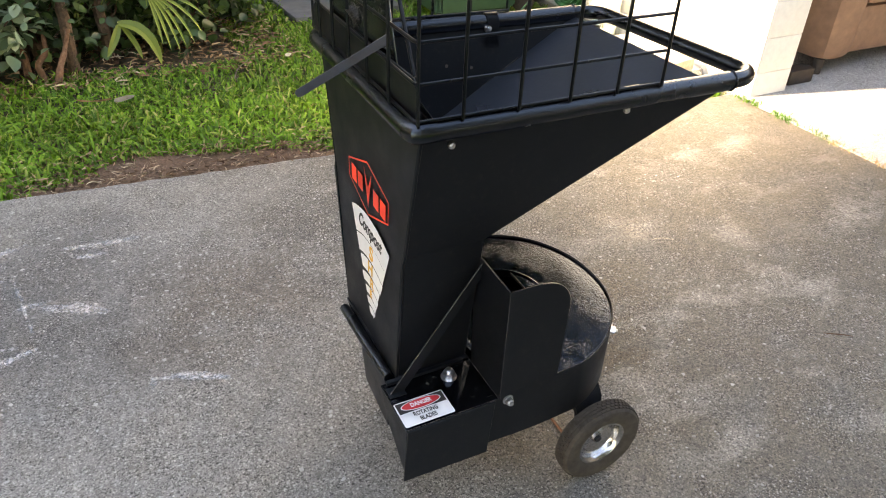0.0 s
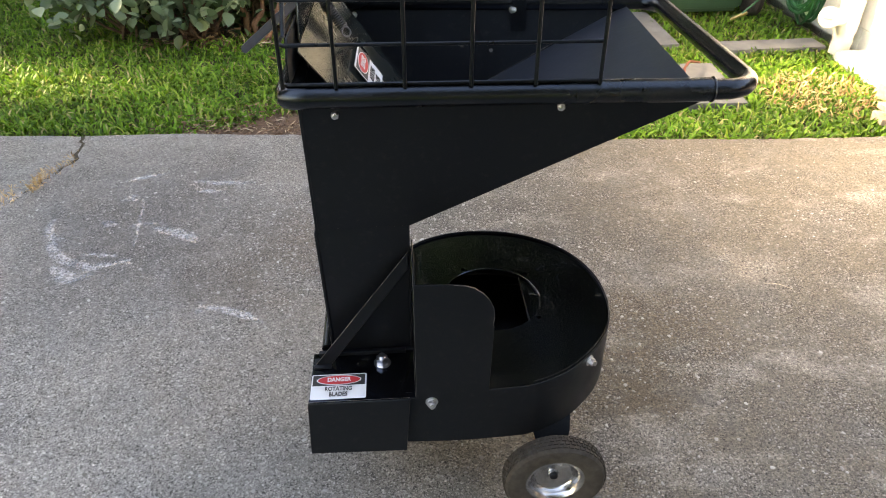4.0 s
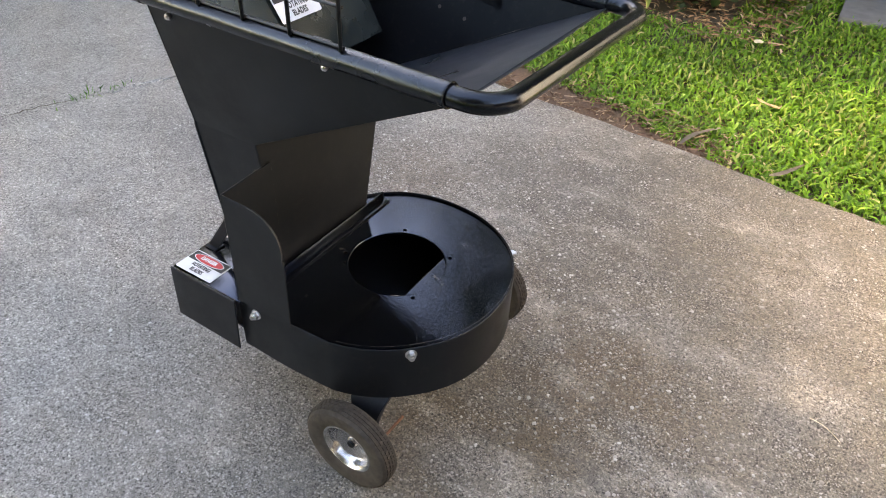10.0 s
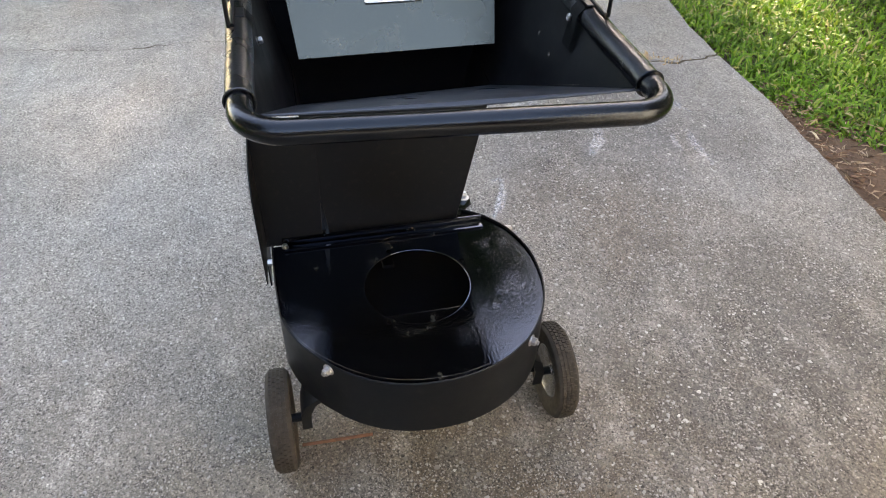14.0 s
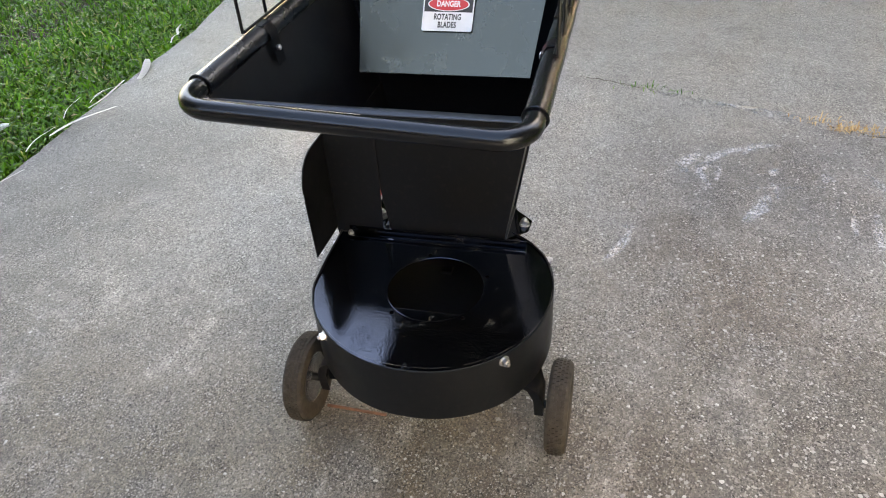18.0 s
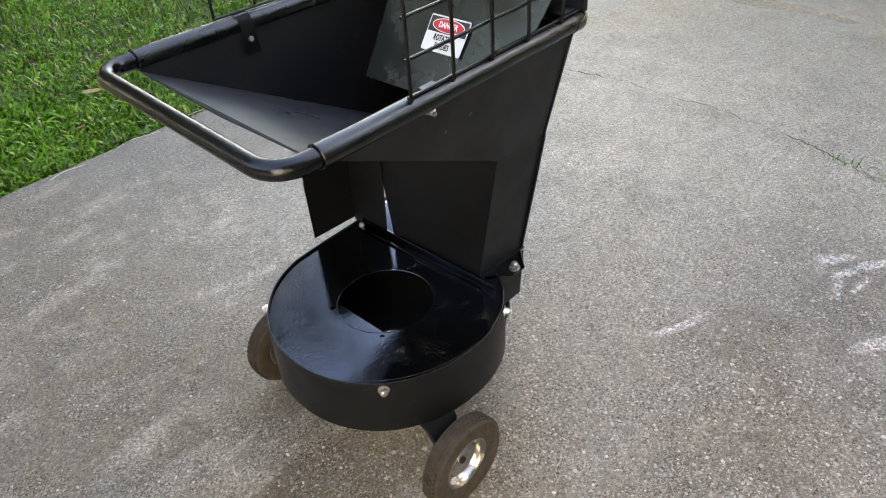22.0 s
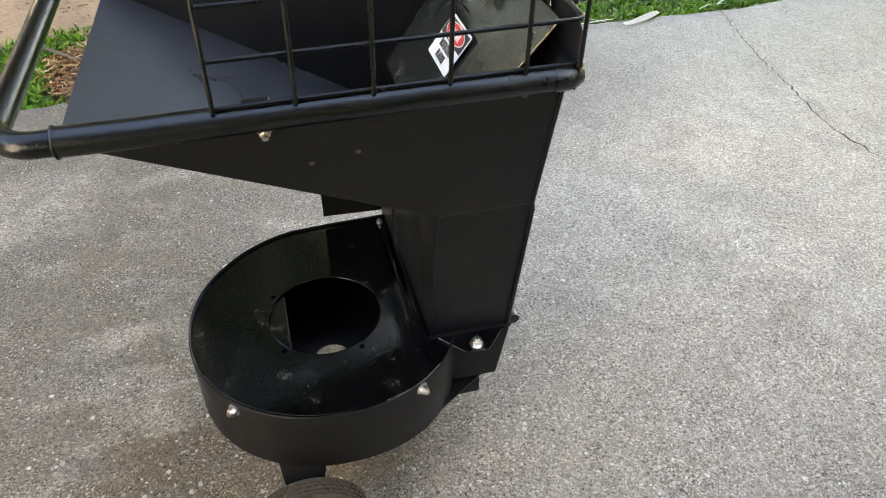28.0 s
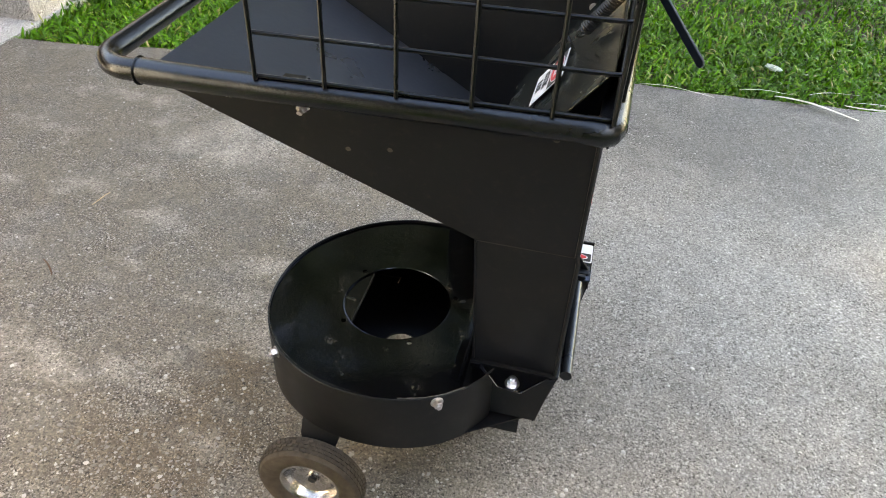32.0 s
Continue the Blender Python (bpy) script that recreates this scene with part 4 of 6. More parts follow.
part("flap_eye", sweep([s0 - sdir * 0.10 + (sv * math.cos(a) + Vector((0.6, 0, 0.8)) * math.sin(a)) * 0.010 for a in np.linspace(-0.3, 3.4, 10).tolist()], 0.002, 6), STEEL, shredder)


# labels
def warning(m, w, h):
    lab = part("warning_label", plate([m @ Vector((x, y, 0)) for x, y in rounded(w, h, 0.004)], 0.0006, 0), WHITE, shredder, "white DANGER ROTATING BLADES sticker with red oval")
    part("black_panel", flat(m, [(-w * 0.475, h * 0.03), (w * 0.475, h * 0.03), (w * 0.475, h * 0.455), (-w * 0.475, h * 0.455)], 0.0009), BLACK_INK, lab)
    oval = [(0.385 * w * math.cos(a), h * 0.245 + 0.175 * h * math.sin(a)) for a in np.linspace(0, 6.2832, 41).tolist()[:-1]]
    part("white_oval", flat(m, [(x * 1.06, h * 0.245 + (y - h * 0.245) * 1.12) for x, y in oval], 0.0012), WHITE, lab)
    part("red_oval", flat(m, oval, 0.0015), RED, lab)
    part("danger_text", lettering("DANGER", h * 0.22, m @ Matrix.Translation((0, h * 0.245, 0.0020)), 0.78), WHITE, lab)
    part("warning_text", lettering("ROTATING", h * 0.225, m @ Matrix.Translation((0, -h * 0.115, 0.0011)), 0.68, 0.0, 1.05), BLACK_INK, lab)
    part("warning_text", lettering("BLADES", h * 0.225, m @ Matrix.Translation((0, -h * 0.335, 0.0011)), 0.68, 0.0, 1.05), BLACK_INK, lab)


SHAPE = None
warning(frame_of((0.4715, 0.8825, ZB + 0.0008), (1, 0.0, 0), (-0.0, 1, 0)), 0.116, 0.071)
SHAPE = askew
zc = 0.960
warning(frame_of((fx(zc) + 0.0042 * 0.8, 1.168, zc + 0.0042 * 0.6), (0, 1, 0), (-0.749, 0, 1)), 0.116, 0.078)

# maker's plate as plain shapes, and the fan-shaped print below it
bk = frame_of((0.4588, 1.142, 0.0), (0, -1, 0), (0, 0, 1))


def ink(name, outline, lift, material, label=""):
    return part(name, flat(bk, outline, lift), material, shredder, label)


def stroke(points, wd):
    """Outline strip of constant width along a closed line."""
    n = len(points)
    bm = bmesh.new()
    outer, inner = [], []
    for i in range(n):
        a, p, b = Vector(points[i - 1]), Vector(points[i]), Vector(points[(i + 1) % n])
        t1, t2 = (p - a).normalized(), (b - p).normalized()
        nn = (Vector((-t1.y, t1.x)) + Vector((-t2.y, t2.x))).normalized()
        outer.append(bm.verts.new(bk @ Vector((*(p + nn * wd), 0.0012))))
        inner.append(bm.verts.new(bk @ Vector((*(p - nn * wd), 0.0012))))
    for i in range(n):
        j = (i + 1) % n
        bm.faces.new((outer[i], outer[j], inner[j], inner[i]))
    bmesh.ops.recalc_face_normals(bm, faces=bm.faces[:])
    return bm


badge = [(-0.120, 0.776), (0.0, 0.742), (0.119, 0.784), (0.119, 0.832), (0.0, 0.860), (-0.120, 0.818)]
part("badge_outline", stroke(badge, 0.0022), ORANGE_RED, shredder, "orange-red outlined badge")
for i, x in enumerate((-0.088, -0.048, 0.048, 0.088)):
    c = 0.7975 + x * 0.02
    ink("badge_bar", [(x - 0.0155, c - 0.018), (x + 0.0155, c - 0.018), (x + 0.0155, c + 0.018), (x - 0.0155, c + 0.018)], 0.0010, ORANGE_RED)
ink("badge_mark", [(-0.022, 0.842), (0.0, 0.758), (0.024, 0.845), (0.006, 0.812), (0.0, 0.806), (-0.006, 0.812)], 0.0010, ORANGE_RED)
fan_c = (0.006, 0.44)


def fan(a0, a1, left, right, r1, n=14):
    """A band of the fan; its lower edge rises from the right to the left."""
    pa = [(k / n, radians(a0 + (a1 - a0) * k / n)) for k in range(n + 1)]
    low = [(left + (right - left) * min(1.0, f * 1.5), a) for f, a in pa]
    return [(fan_c[0] + r1 * math.sin(a), fan_c[1] + r1 * math.cos(a)) for f, a in pa] + [(fan_c[0] + r * math.sin(a), fan_c[1] + r * math.cos(a)) for r, a in low[::-1]]


for i, (left, right, r1) in enumerate(((0.232, 0.230, 0.296), (0.186, 0.181, 0.2285), (0.147, 0.139, 0.178), (0.114, 0.106, 0.136), (0.085, 0.077, 0.103), (0.057, 0.051, 0.074), (0.034, 0.030, 0.048))):
    wig = 0 if i < 2 else (-1) ** i * 1.5
    ink("fan_stripe", fan(-23.5 + wig, 23.5 + wig * 0.5, left, right, r1), 0.0008, WHITE, "white fan-shaped print stripe")
part("print_text", lettering("Compost", 0.046, bk @ Matrix.Translation((0.004, 0.701, 0.0014)), 0.82, 0.35), BLACK_INK, shredder)
for i, (ch, z, sz) in enumerate((("S", 0.645, 0.052), ("H", 0.600, 0.045), ("R", 0.562, 0.038), ("E", 0.530, 0.030))):
    part("print_text", lettering(ch, sz, bk @ Matrix.Translation((0.006 + 0.004 * (-1) ** i, z, 0.0014)), 1.0, 0.1), YELLOW, shredder)
for i in range(4):
    z = 0.508 - i * 0.013
    ink("print_scrap", [(-0.006 + i * 0.002, z), (0.014 - i * 0.002, z + 0.002), (0.012, z + 0.008), (-0.004, z + 0.007)], 0.0014, WHITE)


SHAPE = None

# ---- stuff made of many small pieces ----
def blades(name, spots, height, width_, material, label, category, lean=0.6, seed=1, base=0.0):
    """Bent grass blades, three quads' worth of triangles each, as one mesh."""
    rs = np.random.RandomState(seed)
    n = len(spots)
    spots = np.asarray(spots)
    h = height * rs.uniform(0.45, 1.2, n)
    wd = width_ * rs.uniform(0.6, 1.25, n)
    az, bend = rs.uniform(0, 2 * np.pi, n), lean * rs.uniform(0.25, 1.5, n)
    dx, dy = np.cos(az), np.sin(az)
    sx, sy = -dy, dx
    tw = rs.uniform(-0.5, 0.5, n)
    cols = []
    for f, wf in ((0.0, 0.7), (0.45, 1.0), (0.8, 0.75), (1.0, 0.0)):
        ang = bend * f
        out = h * f * np.sin(ang)
        z = h * f * np.cos(ang) + base
        cx_, cy_ = spots[:, 0] + dx * out, spots[:, 1] + dy * out
        if wf:
            cols.append(np.stack([cx_ - sx * wd * wf / 2, cy_ - sy * wd * wf / 2, z + tw * wd * wf * 0.5], 1))
            cols.append(np.stack([cx_ + sx * wd * wf / 2, cy_ + sy * wd * wf / 2, z - tw * wd * wf * 0.5], 1))
        else:
            cols.append(np.stack([cx_, cy_, z], 1))
    co = np.stack(cols, 1)
    idx = (np.arange(n) * 7)[:, None]
    loops = np.concatenate([idx + np.array([0, 1, 3, 2]), idx + np.array([2, 3, 5, 4])], 1).reshape(-1, 4)
    tris = idx + np.array([4, 5, 6])
    return raw(name, co.reshape(-1, 3), loops, tris, material, label, category)


def raw(name, co, quads, tris, material, label, category, parent=None, kind="stuff"):
    if parent is not None:
        co = co - np.asarray(parent.location)
    me = bpy.data.meshes.new(name)
    nq, nt = len(quads), len(tris)
    me.vertices.add(len(co))
    me.vertices.foreach_set("co", np.ascontiguousarray(co, dtype=np.float32).ravel())
    me.loops.add(4 * nq + 3 * nt)
    me.loops.foreach_set("vertex_index", np.concatenate([np.asarray(quads, dtype=np.int32).ravel(), np.asarray(tris, dtype=np.int32).ravel()]))
    me.polygons.add(nq + nt)
    me.polygons.foreach_set("loop_start", np.concatenate([np.arange(nq) * 4, 4 * nq + np.arange(nt) * 3]).astype(np.int32))
    me.update(calc_edges=True)
    me.validate()
    me.materials.append(material)
    ob = new(name, me)
    ob.parent = parent
    if label:
        ob["label"] = label
    if category:
        ob["category"] = category
    if kind:
        ob["kind"] = kind
    return ob


def scatter(x0, x1, y0, y1, per_m2, seed, keep):
    rs = np.random.RandomState(seed)
    n = int((x1 - x0) * (y1 - y0) * per_m2)
    p = np.stack([rs.uniform(x0, x1, n), rs.uniform(y0, y1, n)], 1)
    return p[keep(p[:, 0], p[:, 1], rs.uniform(0, 1, n))]


def edge_y(line, x):
    pts = sorted(line)
    return np.interp(x, [p[0] for p in pts], [p[1] for p in pts])


def clump(x, y, s, o):
    """Soft value noise from a few sines."""
    return 0.5 + 0.25 * np.sin(x * s + 1.3 * np.sin(y * s * 0.8 + o)) + 0.25 * np.sin(y * s * 1.2 + o + 1.7 * np.sin(x * s * 0.7))


PAVERS = [(1.78, 2.33, 3.97, 4.63, 1), (1.88, 2.40, 3.10, 3.66, -2), (1.35, 2.20, 4.95, 5.5, 3), (2.55, 3.20, 3.86, 4.02, 2)]


def far_keep(x, y, u):
    e = edge_y(FAR, x)
    ok = (y > e + 0.012 + 0.03 * clump(x, y, 19, 2)) & (x < 3.27)
    bare = (x > -0.35) & (x < 1.2) & (y < e + 0.07 + 0.27 * clump(x, y, 5, 1) * np.sin(np.clip((x + 0.35) / 1.55, 0, 1) * np.pi) ** 0.5)
    ok &= ~(bare & (u < 0.97))
    for a, b, c, d, _ in PAVERS:
        ok &= ~((x > a + 0.02) & (x < b - 0.02) & (y > c + 0.02) & (y < d - 0.02))
    bed = (y > 4.25 + 0.2 * clump(x, y, 4, 0)) & (x < 0.85) & (x > -1.0)
    ok &= ~(bed & (u < 0.96))
    return ok & (u < 0.55 + 0.45 * clump(x, y, 9, 0.4))


def near_keep(x, y, u):
    e = edge_y(NEAR, x)
    ok = y < e - 0.01 - 0.03 * clump(x, y, 17, 1)
    sandy = ((x - 2.15) / 1.2) ** 2 + ((y + 2.42) / 0.92) ** 2 < 1.0 + 0.35 * (clump(x, y, 6, 2) - 0.5)
    ok &= ~(sandy & (u < 0.955))
    mulch = ((x - 1.49) / 0.34) ** 2 + ((y + 1.12) / 0.36) ** 2 < 0.8 + 0.4 * clump(x, y, 12, 0)
    ok &= ~(mulch & (u < 0.93))
    return ok & (u < 0.6 + 0.4 * clump(x, y, 8, 1.4))


far_spots = np.concatenate([scatter(-3.4, 3.3, 2.6, 3.9, 7600, 11, far_keep), scatter(-3.4, 3.3, 3.9, 5.8, 4600, 12, far_keep)])
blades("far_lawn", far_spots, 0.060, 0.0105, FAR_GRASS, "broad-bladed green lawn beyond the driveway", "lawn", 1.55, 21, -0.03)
blades("west_lawn", scatter(-7.5, -3.4, 2.9, 6.5, 1100, 13, far_keep), 0.07, 0.013, GRASS, "green lawn along the driveway's far end", "lawn", 0.9, 22, -0.03)
blades("near_west_lawn", scatter(-7.5, -3.0, -4.2, -1.0, 1100, 16, near_keep), 0.07, 0.013, GRASS, "green lawn along the driveway's far end", "lawn", 0.9, 24, -0.03)
near_spots = np.concatenate([scatter(-3.0, 3.3, -2.1, -0.45, 7000, 14, near_keep), scatter(-3.0, 3.3, -4.2, -2.1, 2600, 15, near_keep)])
blades("near_lawn", near_spots, 0.066, 0.0115, GRASS, "lush green lawn beside the driveway", "lawn", 1.5, 23, -0.03)
# coarser grass where the garden goes on
outer = np.concatenate([scatter(-14, 3.2, 5.8, 9.5, 420, 17, lambda x, y, u: u < 0.9), scatter(-14, -7.5, 2.9, 5.8, 420, 18, far_keep), scatter(-14, 3.2, -9.5, -4.2, 420, 19, lambda x, y, u: u < 0.9), scatter(-14, -7.5, -4.2, -1.5, 420, 20, near_keep)])
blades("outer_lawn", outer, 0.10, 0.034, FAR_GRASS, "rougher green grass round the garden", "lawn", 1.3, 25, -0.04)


def litter(name, spots, length, width_, material, label, category, seed, z=0.0, rise=0.02):
    """Flat curled scraps lying every way."""
    rs = np.random.RandomState(seed)
    n = len(spots)
    az = rs.uniform(0, 2 * np.pi, n)
    ln, wd = length * rs.uniform(0.3, 1.2, n), width_ * rs.uniform(0.5, 1.3, n)
    d = np.stack([np.cos(az), np.sin(az)], 1)
    s = np.stack([-d[:, 1], d[:, 0]], 1)
    z0 = z + rs.uniform(0, rise, n)
    cols = []
    for f, wf, lift in ((-0.5, 0.3, 0.0), (0.0, 1.0, 0.10), (0.5, 0.2, -0.02)):
        c = spots + d * (ln * f)[:, None] + s * (ln * lift * 0.8)[:, None]
        tilt = rs.uniform(-0.003, 0.003, n)
        for sg in (-1, 1):
            q = c + s * (wd * wf * 0.5 * sg)[:, None]
            cols.append(np.concatenate([q, (z0 + ln * lift * 0.5 + tilt * sg + f * rs.uniform(-0.2, 0.2, n) * ln)[:, None]], 1))
    co = np.stack(cols, 1).reshape(-1, 3)
    co[:, 2] = np.maximum(co[:, 2], z + 0.001)
    idx = (np.arange(n) * 6)[:, None]
    quads = np.concatenate([idx + np.array([0, 1, 3, 2]), idx + np.array([2, 3, 5, 4])], 1).reshape(-1, 4)
    return raw(name, co, quads, np.zeros((0, 3), np.int32), material, label, category)


dirt = lambda x, y, u: (y > edge_y(FAR, x) + 0.008) & (u < 1.2 - (y - edge_y(FAR, x)) * 3.2)
litter("dry_mulch", scatter(-0.45, 1.3, 2.75, 3.30, 2600, 31, dirt), 0.06, 0.0035, CLIPPINGS, "dry brown grass clippings on bare soil", "mulch", 41, -0.016, 0.022)
bed = lambda x, y, u: u < 1
litter("bed_litter", scatter(-1.0, 1.2, 4.12, 5.3, 620, 32, bed), 0.075, 0.013, DRY, "dry leaf litter under the shrubs", "leaf litter", 42, -0.02, 0.04)
pine = lambda x, y, u: (y < edge_y(NEAR, x) - 0.005) & (((x - 1.49) / 0.36) ** 2 + ((y + 1.12) / 0.36) ** 2 < 1.0)
litter("rust_mulch", scatter(1.08, 1.9, -1.6, -0.72, 5200, 33, pine), 0.065, 0.0065, RUST, "rust-brown dry mulch at the lawn's edge", "mulch", 43, -0.025, 0.045)
litter("sand_litter", scatter(1.2, 3.2, -3.1, -1.6, 240, 34, bed), 0.05, 0.006, DRY, "twigs and scraps on the sand", "litter", 44, -0.008, 0.01)

bm = bmesh.new()
rows = []
for i in range(41):
    x = -0.6 + 1.95 * i / 40
    rows.append([bm.verts.new((x, float(edge_y(FAR, x)) + 0.006 + 0.55 * k / 10, -0.022 - 0.0025 * k + 0.008 * noise.noise(Vector((x * 9, k * 0.6, 3))))) for k in range(11)])
for a, b in zip(rows, rows[1:]):
    for k in range(10):
        bm.faces.new((a[k], b[k], b[k + 1], a[k + 1]))
tagged(part("bare_soil", bm, soil("red_brown_soil", (0.075, 0.045, 0.030), (0.17, 0.105, 0.07), 70.0), None, "bare red-brown soil between lawn and driveway"), category="soil", kind="structure")

bm = bmesh.new()
bmesh.ops.create_grid(bm, x_segments=110, y_segments=80, size=1.0, matrix=Matrix.Translation((2.15, -2.42, 0)) @ Matrix.Diagonal((1.25, 1.02, 1, 1)))
for v in bm.verts:
    rr = ((v.co.x - 2.15) / 1.25) ** 2 + ((v.co.y + 2.42) / 1.02) ** 2
    v.co.z = -0.012 - 0.05 * max(0, rr - 0.75) + 0.012 * noise.noise(v.co * 7) + 0.008 * noise.noise(v.co * 22)
tagged(part("sand_patch", bm, SAND, None, "bare sandy soil patch in the lawn"), category="soil", kind="structure")

# loose strips and straws along the near edge


def strip(x, y, az, ln, wd, z, material, label, name="dry_strip"):
    d, s = Vector((math.cos(az), math.sin(az), 0)), Vector((-math.sin(az), math.cos(az), 0))
    bm2 = bmesh.new()
    rows, n = [], 7
    for i in range(n + 1):
        f = i / n
        c = Vector((x, y, z)) + d * ln * (f - 0.5) + s * ln * 0.06 * math.sin(f * 3.1) + Vector((0, 0, 0.004 * math.sin(f * 5)))
        ww = wd * (0.25 + 0.75 * math.sin(min(1, f * 1.4 + 0.12) * math.pi / 2)) * (1 - 0.6 * f)
        rows.append((bm2.verts.new(c + s * ww), bm2.verts.new(c - s * ww + Vector((0, 0, ww * 0.4)))))
    for a, b in zip(rows, rows[1:]):
        bm2.faces.new((a[0], a[1], b[1], b[0]))
    bmesh.ops.solidify(bm2, geom=bm2.faces[:], thickness=0.0012)
    return tagged(part(name, bm2, material, None, label), category="dry leaf", group="dry strips along the lawn edge")


def between(x0, y0, x1, y1, wd, z=0.006):
    strip((x0 + x1) / 2, (y0 + y1) / 2, math.atan2(y1 - y0, x1 - x0), math.hypot(x1 - x0, y1 - y0), wd * 1.35, z + 0.006, PALM_STRIP, "pale dry palm strip lying at the lawn edge")


between(-0.363, -1.056, -0.713, -0.924, 0.020, 0.012)
between(-1.309, -1.123, -1.044, -1.009, 0.022, 0.012)
between(-1.014, -1.078, -0.678, -1.066, 0.006, 0.014)
between(0.259, -0.997, -0.087, -0.970, 0.006)
between(0.584, -0.973, 0.360, -0.972, 0.005)
between(0.920, -0.925, 0.747, -0.947, 0.004)
between(-1.574, -1.130, -1.778, -1.185, 0.007)
between(-0.200, -1.051, -0.454, -1.088, 0.006, 0.02)
between(-0.800, -1.121, -0.983, -1.050, 0.008, 0.012)
between(-0.719, -1.085, -0.902, -1.096, 0.004, 0.016)
between(-0.515, -1.082, -0.760, -1.166, 0.004, 0.03)
between(-1.696, -1.148, -1.880, -1.239, 0.010, 0.014)
strip(1.83, -1.34, math.atan2(-0.40, 0.305), 0.50, 0.014, 0.034, GREY_DRY, "long grey dead stalk lying across the lawn edge", "dead_stalk")
between(1.432, -0.848, 1.341, -0.831, 0.003)
TWIG = island("brown_twig", [(0.0, (0.09, 0.05, 0.03)), (1.0, (0.13, 0.075, 0.045))], 0.8)
TAN = island("tan_leaf", [(0.0, (0.42, 0.29, 0.16)), (1.0, (0.55, 0.42, 0.27))], 0.7)
BROWN_LEAF = island("brown_leaf", [(0.0, (0.20, 0.10, 0.05)), (1.0, (0.30, 0.17, 0.09))], 0.7)


def curled_leaf(x, y, z, deg, ln, wd, material, label):
    """A dry leaf: pointed oval, cupped along its midrib."""
    bm2 = bmesh.new()
    rows, n = [], 8
    m = Matrix.Translation((x, y, z)) @ Matrix.Rotation(radians(deg), 4, "Z") @ Matrix.Rotation(radians(12), 4, "X")
    for i in range(n + 1):
        f = i / n
        ww = wd * max(0.04, math.sin(math.pi * f ** 0.8))
        cz = 0.35 * ln * (f - 0.5) ** 2
        rows.append([bm2.verts.new(m @ Vector((ln * (f - 0.5), ww * k, cz + 0.35 * ww * abs(k) + 0.004 * math.sin(7 * f + 2 * k)))) for k in (-1, -0.5, 0, 0.5, 1)])
    for a, b in zip(rows, rows[1:]):
        for k in range(4):
            bm2.faces.new((a[k], a[k + 1], b[k + 1], b[k]))
    bmesh.ops.solidify(bm2, geom=bm2.faces[:], thickness=0.0008)
    return tagged(part("dry_leaf", bm2, material, None, label), category="dry leaf", group="dry leaves on the lawn")


curled_leaf(0.36, -1.69, 0.030, 150, 0.10, 0.022, TAN, "curled tan dry leaf on the lawn")
curled_leaf(0.60, -1.30, 0.026, 40, 0.07, 0.018, BROWN_LEAF, "small brown dry leaf on the lawn")
curled_leaf(0.98, -1.60, 0.032, 100, 0.09, 0.024, BROWN_LEAF, "brown dry leaf on the lawn")
curled_leaf(0.11, 3.78, 0.034, 20, 0.11, 0.026, GREY_DRY, "grey curled dry leaf on the lawn")
curled_leaf(-0.03, 3.81, 0.034, -14, 0.17, 0.010, BROWN_LEAF, "tan dry leaf stalk on the lawn")
curled_leaf(1.50, 2.86, 0.020, 60, 0.20, 0.012, GREY_DRY, "dry leaf stalk at the lawn edge")
curled_leaf(1.30, 3.40, 0.034, -20, 0.12, 0.010, TAN, "tan dry stalk on the lawn")

# crumpled scrap in the near lawn
bm = bmesh.new()
bmesh.ops.create_icosphere(bm, subdivisions=3, radius=1.0, matrix=Matrix.Identity(4))
for v in bm.verts:
    d = v.co.normalized()
    v.co = d * (1 + 0.5 * noise.noise(d * 2.3) + 0.2 * noise.noise(d * 6))
bm.transform(Matrix.Translation((-0.39, -1.356, 0.034)) @ Matrix.Rotation(radians(140), 4, "Z") @ Matrix.Diagonal((0.042, 0.017, 0.013, 1)))
tagged(part("plastic_scrap", bm, plain("pale_green_film", (0.34, 0.42, 0.37), 0.35, 0, 0.003, 0.45, 120), None, "crumpled pale green plastic scrap in the grass"), category="litter")
strip(1.13, 2.955, radians(68), 0.27, 0.020, 0.020, GREY_DRY, "curled brown dry leaf at the lawn edge", "dry_leaf")
strip(-0.11, 2.965, radians(10), 0.06, 0.012, 0.004, STRAW, "small pale dry leaf at the driveway edge", "dry_leaf")
tagged(part("rod", sweep([(0.940, 0.865, 0.005), (0.943, 1.035, 0.005)], 0.0042, 8), plain("rusty_rod", (0.17, 0.080, 0.048), 0.8, 0, 0.0005, 0.3, 80), None, "thin rusty rod lying under the machine"), category="rod")
strip(2.02, 0.94, radians(140), 0.11, 0.0040, 0.003, TWIG, "thin brown twig on the concrete", "twig")
strip(2.09, 0.57, radians(75), 0.10, 0.0028, 0.003, TAN, "thin pale twig on the concrete", "twig")
strip(1.88, 1.62, radians(-25), 0.11, 0.0030, 0.003, STRAW, "thin pale straw on the concrete", "twig")

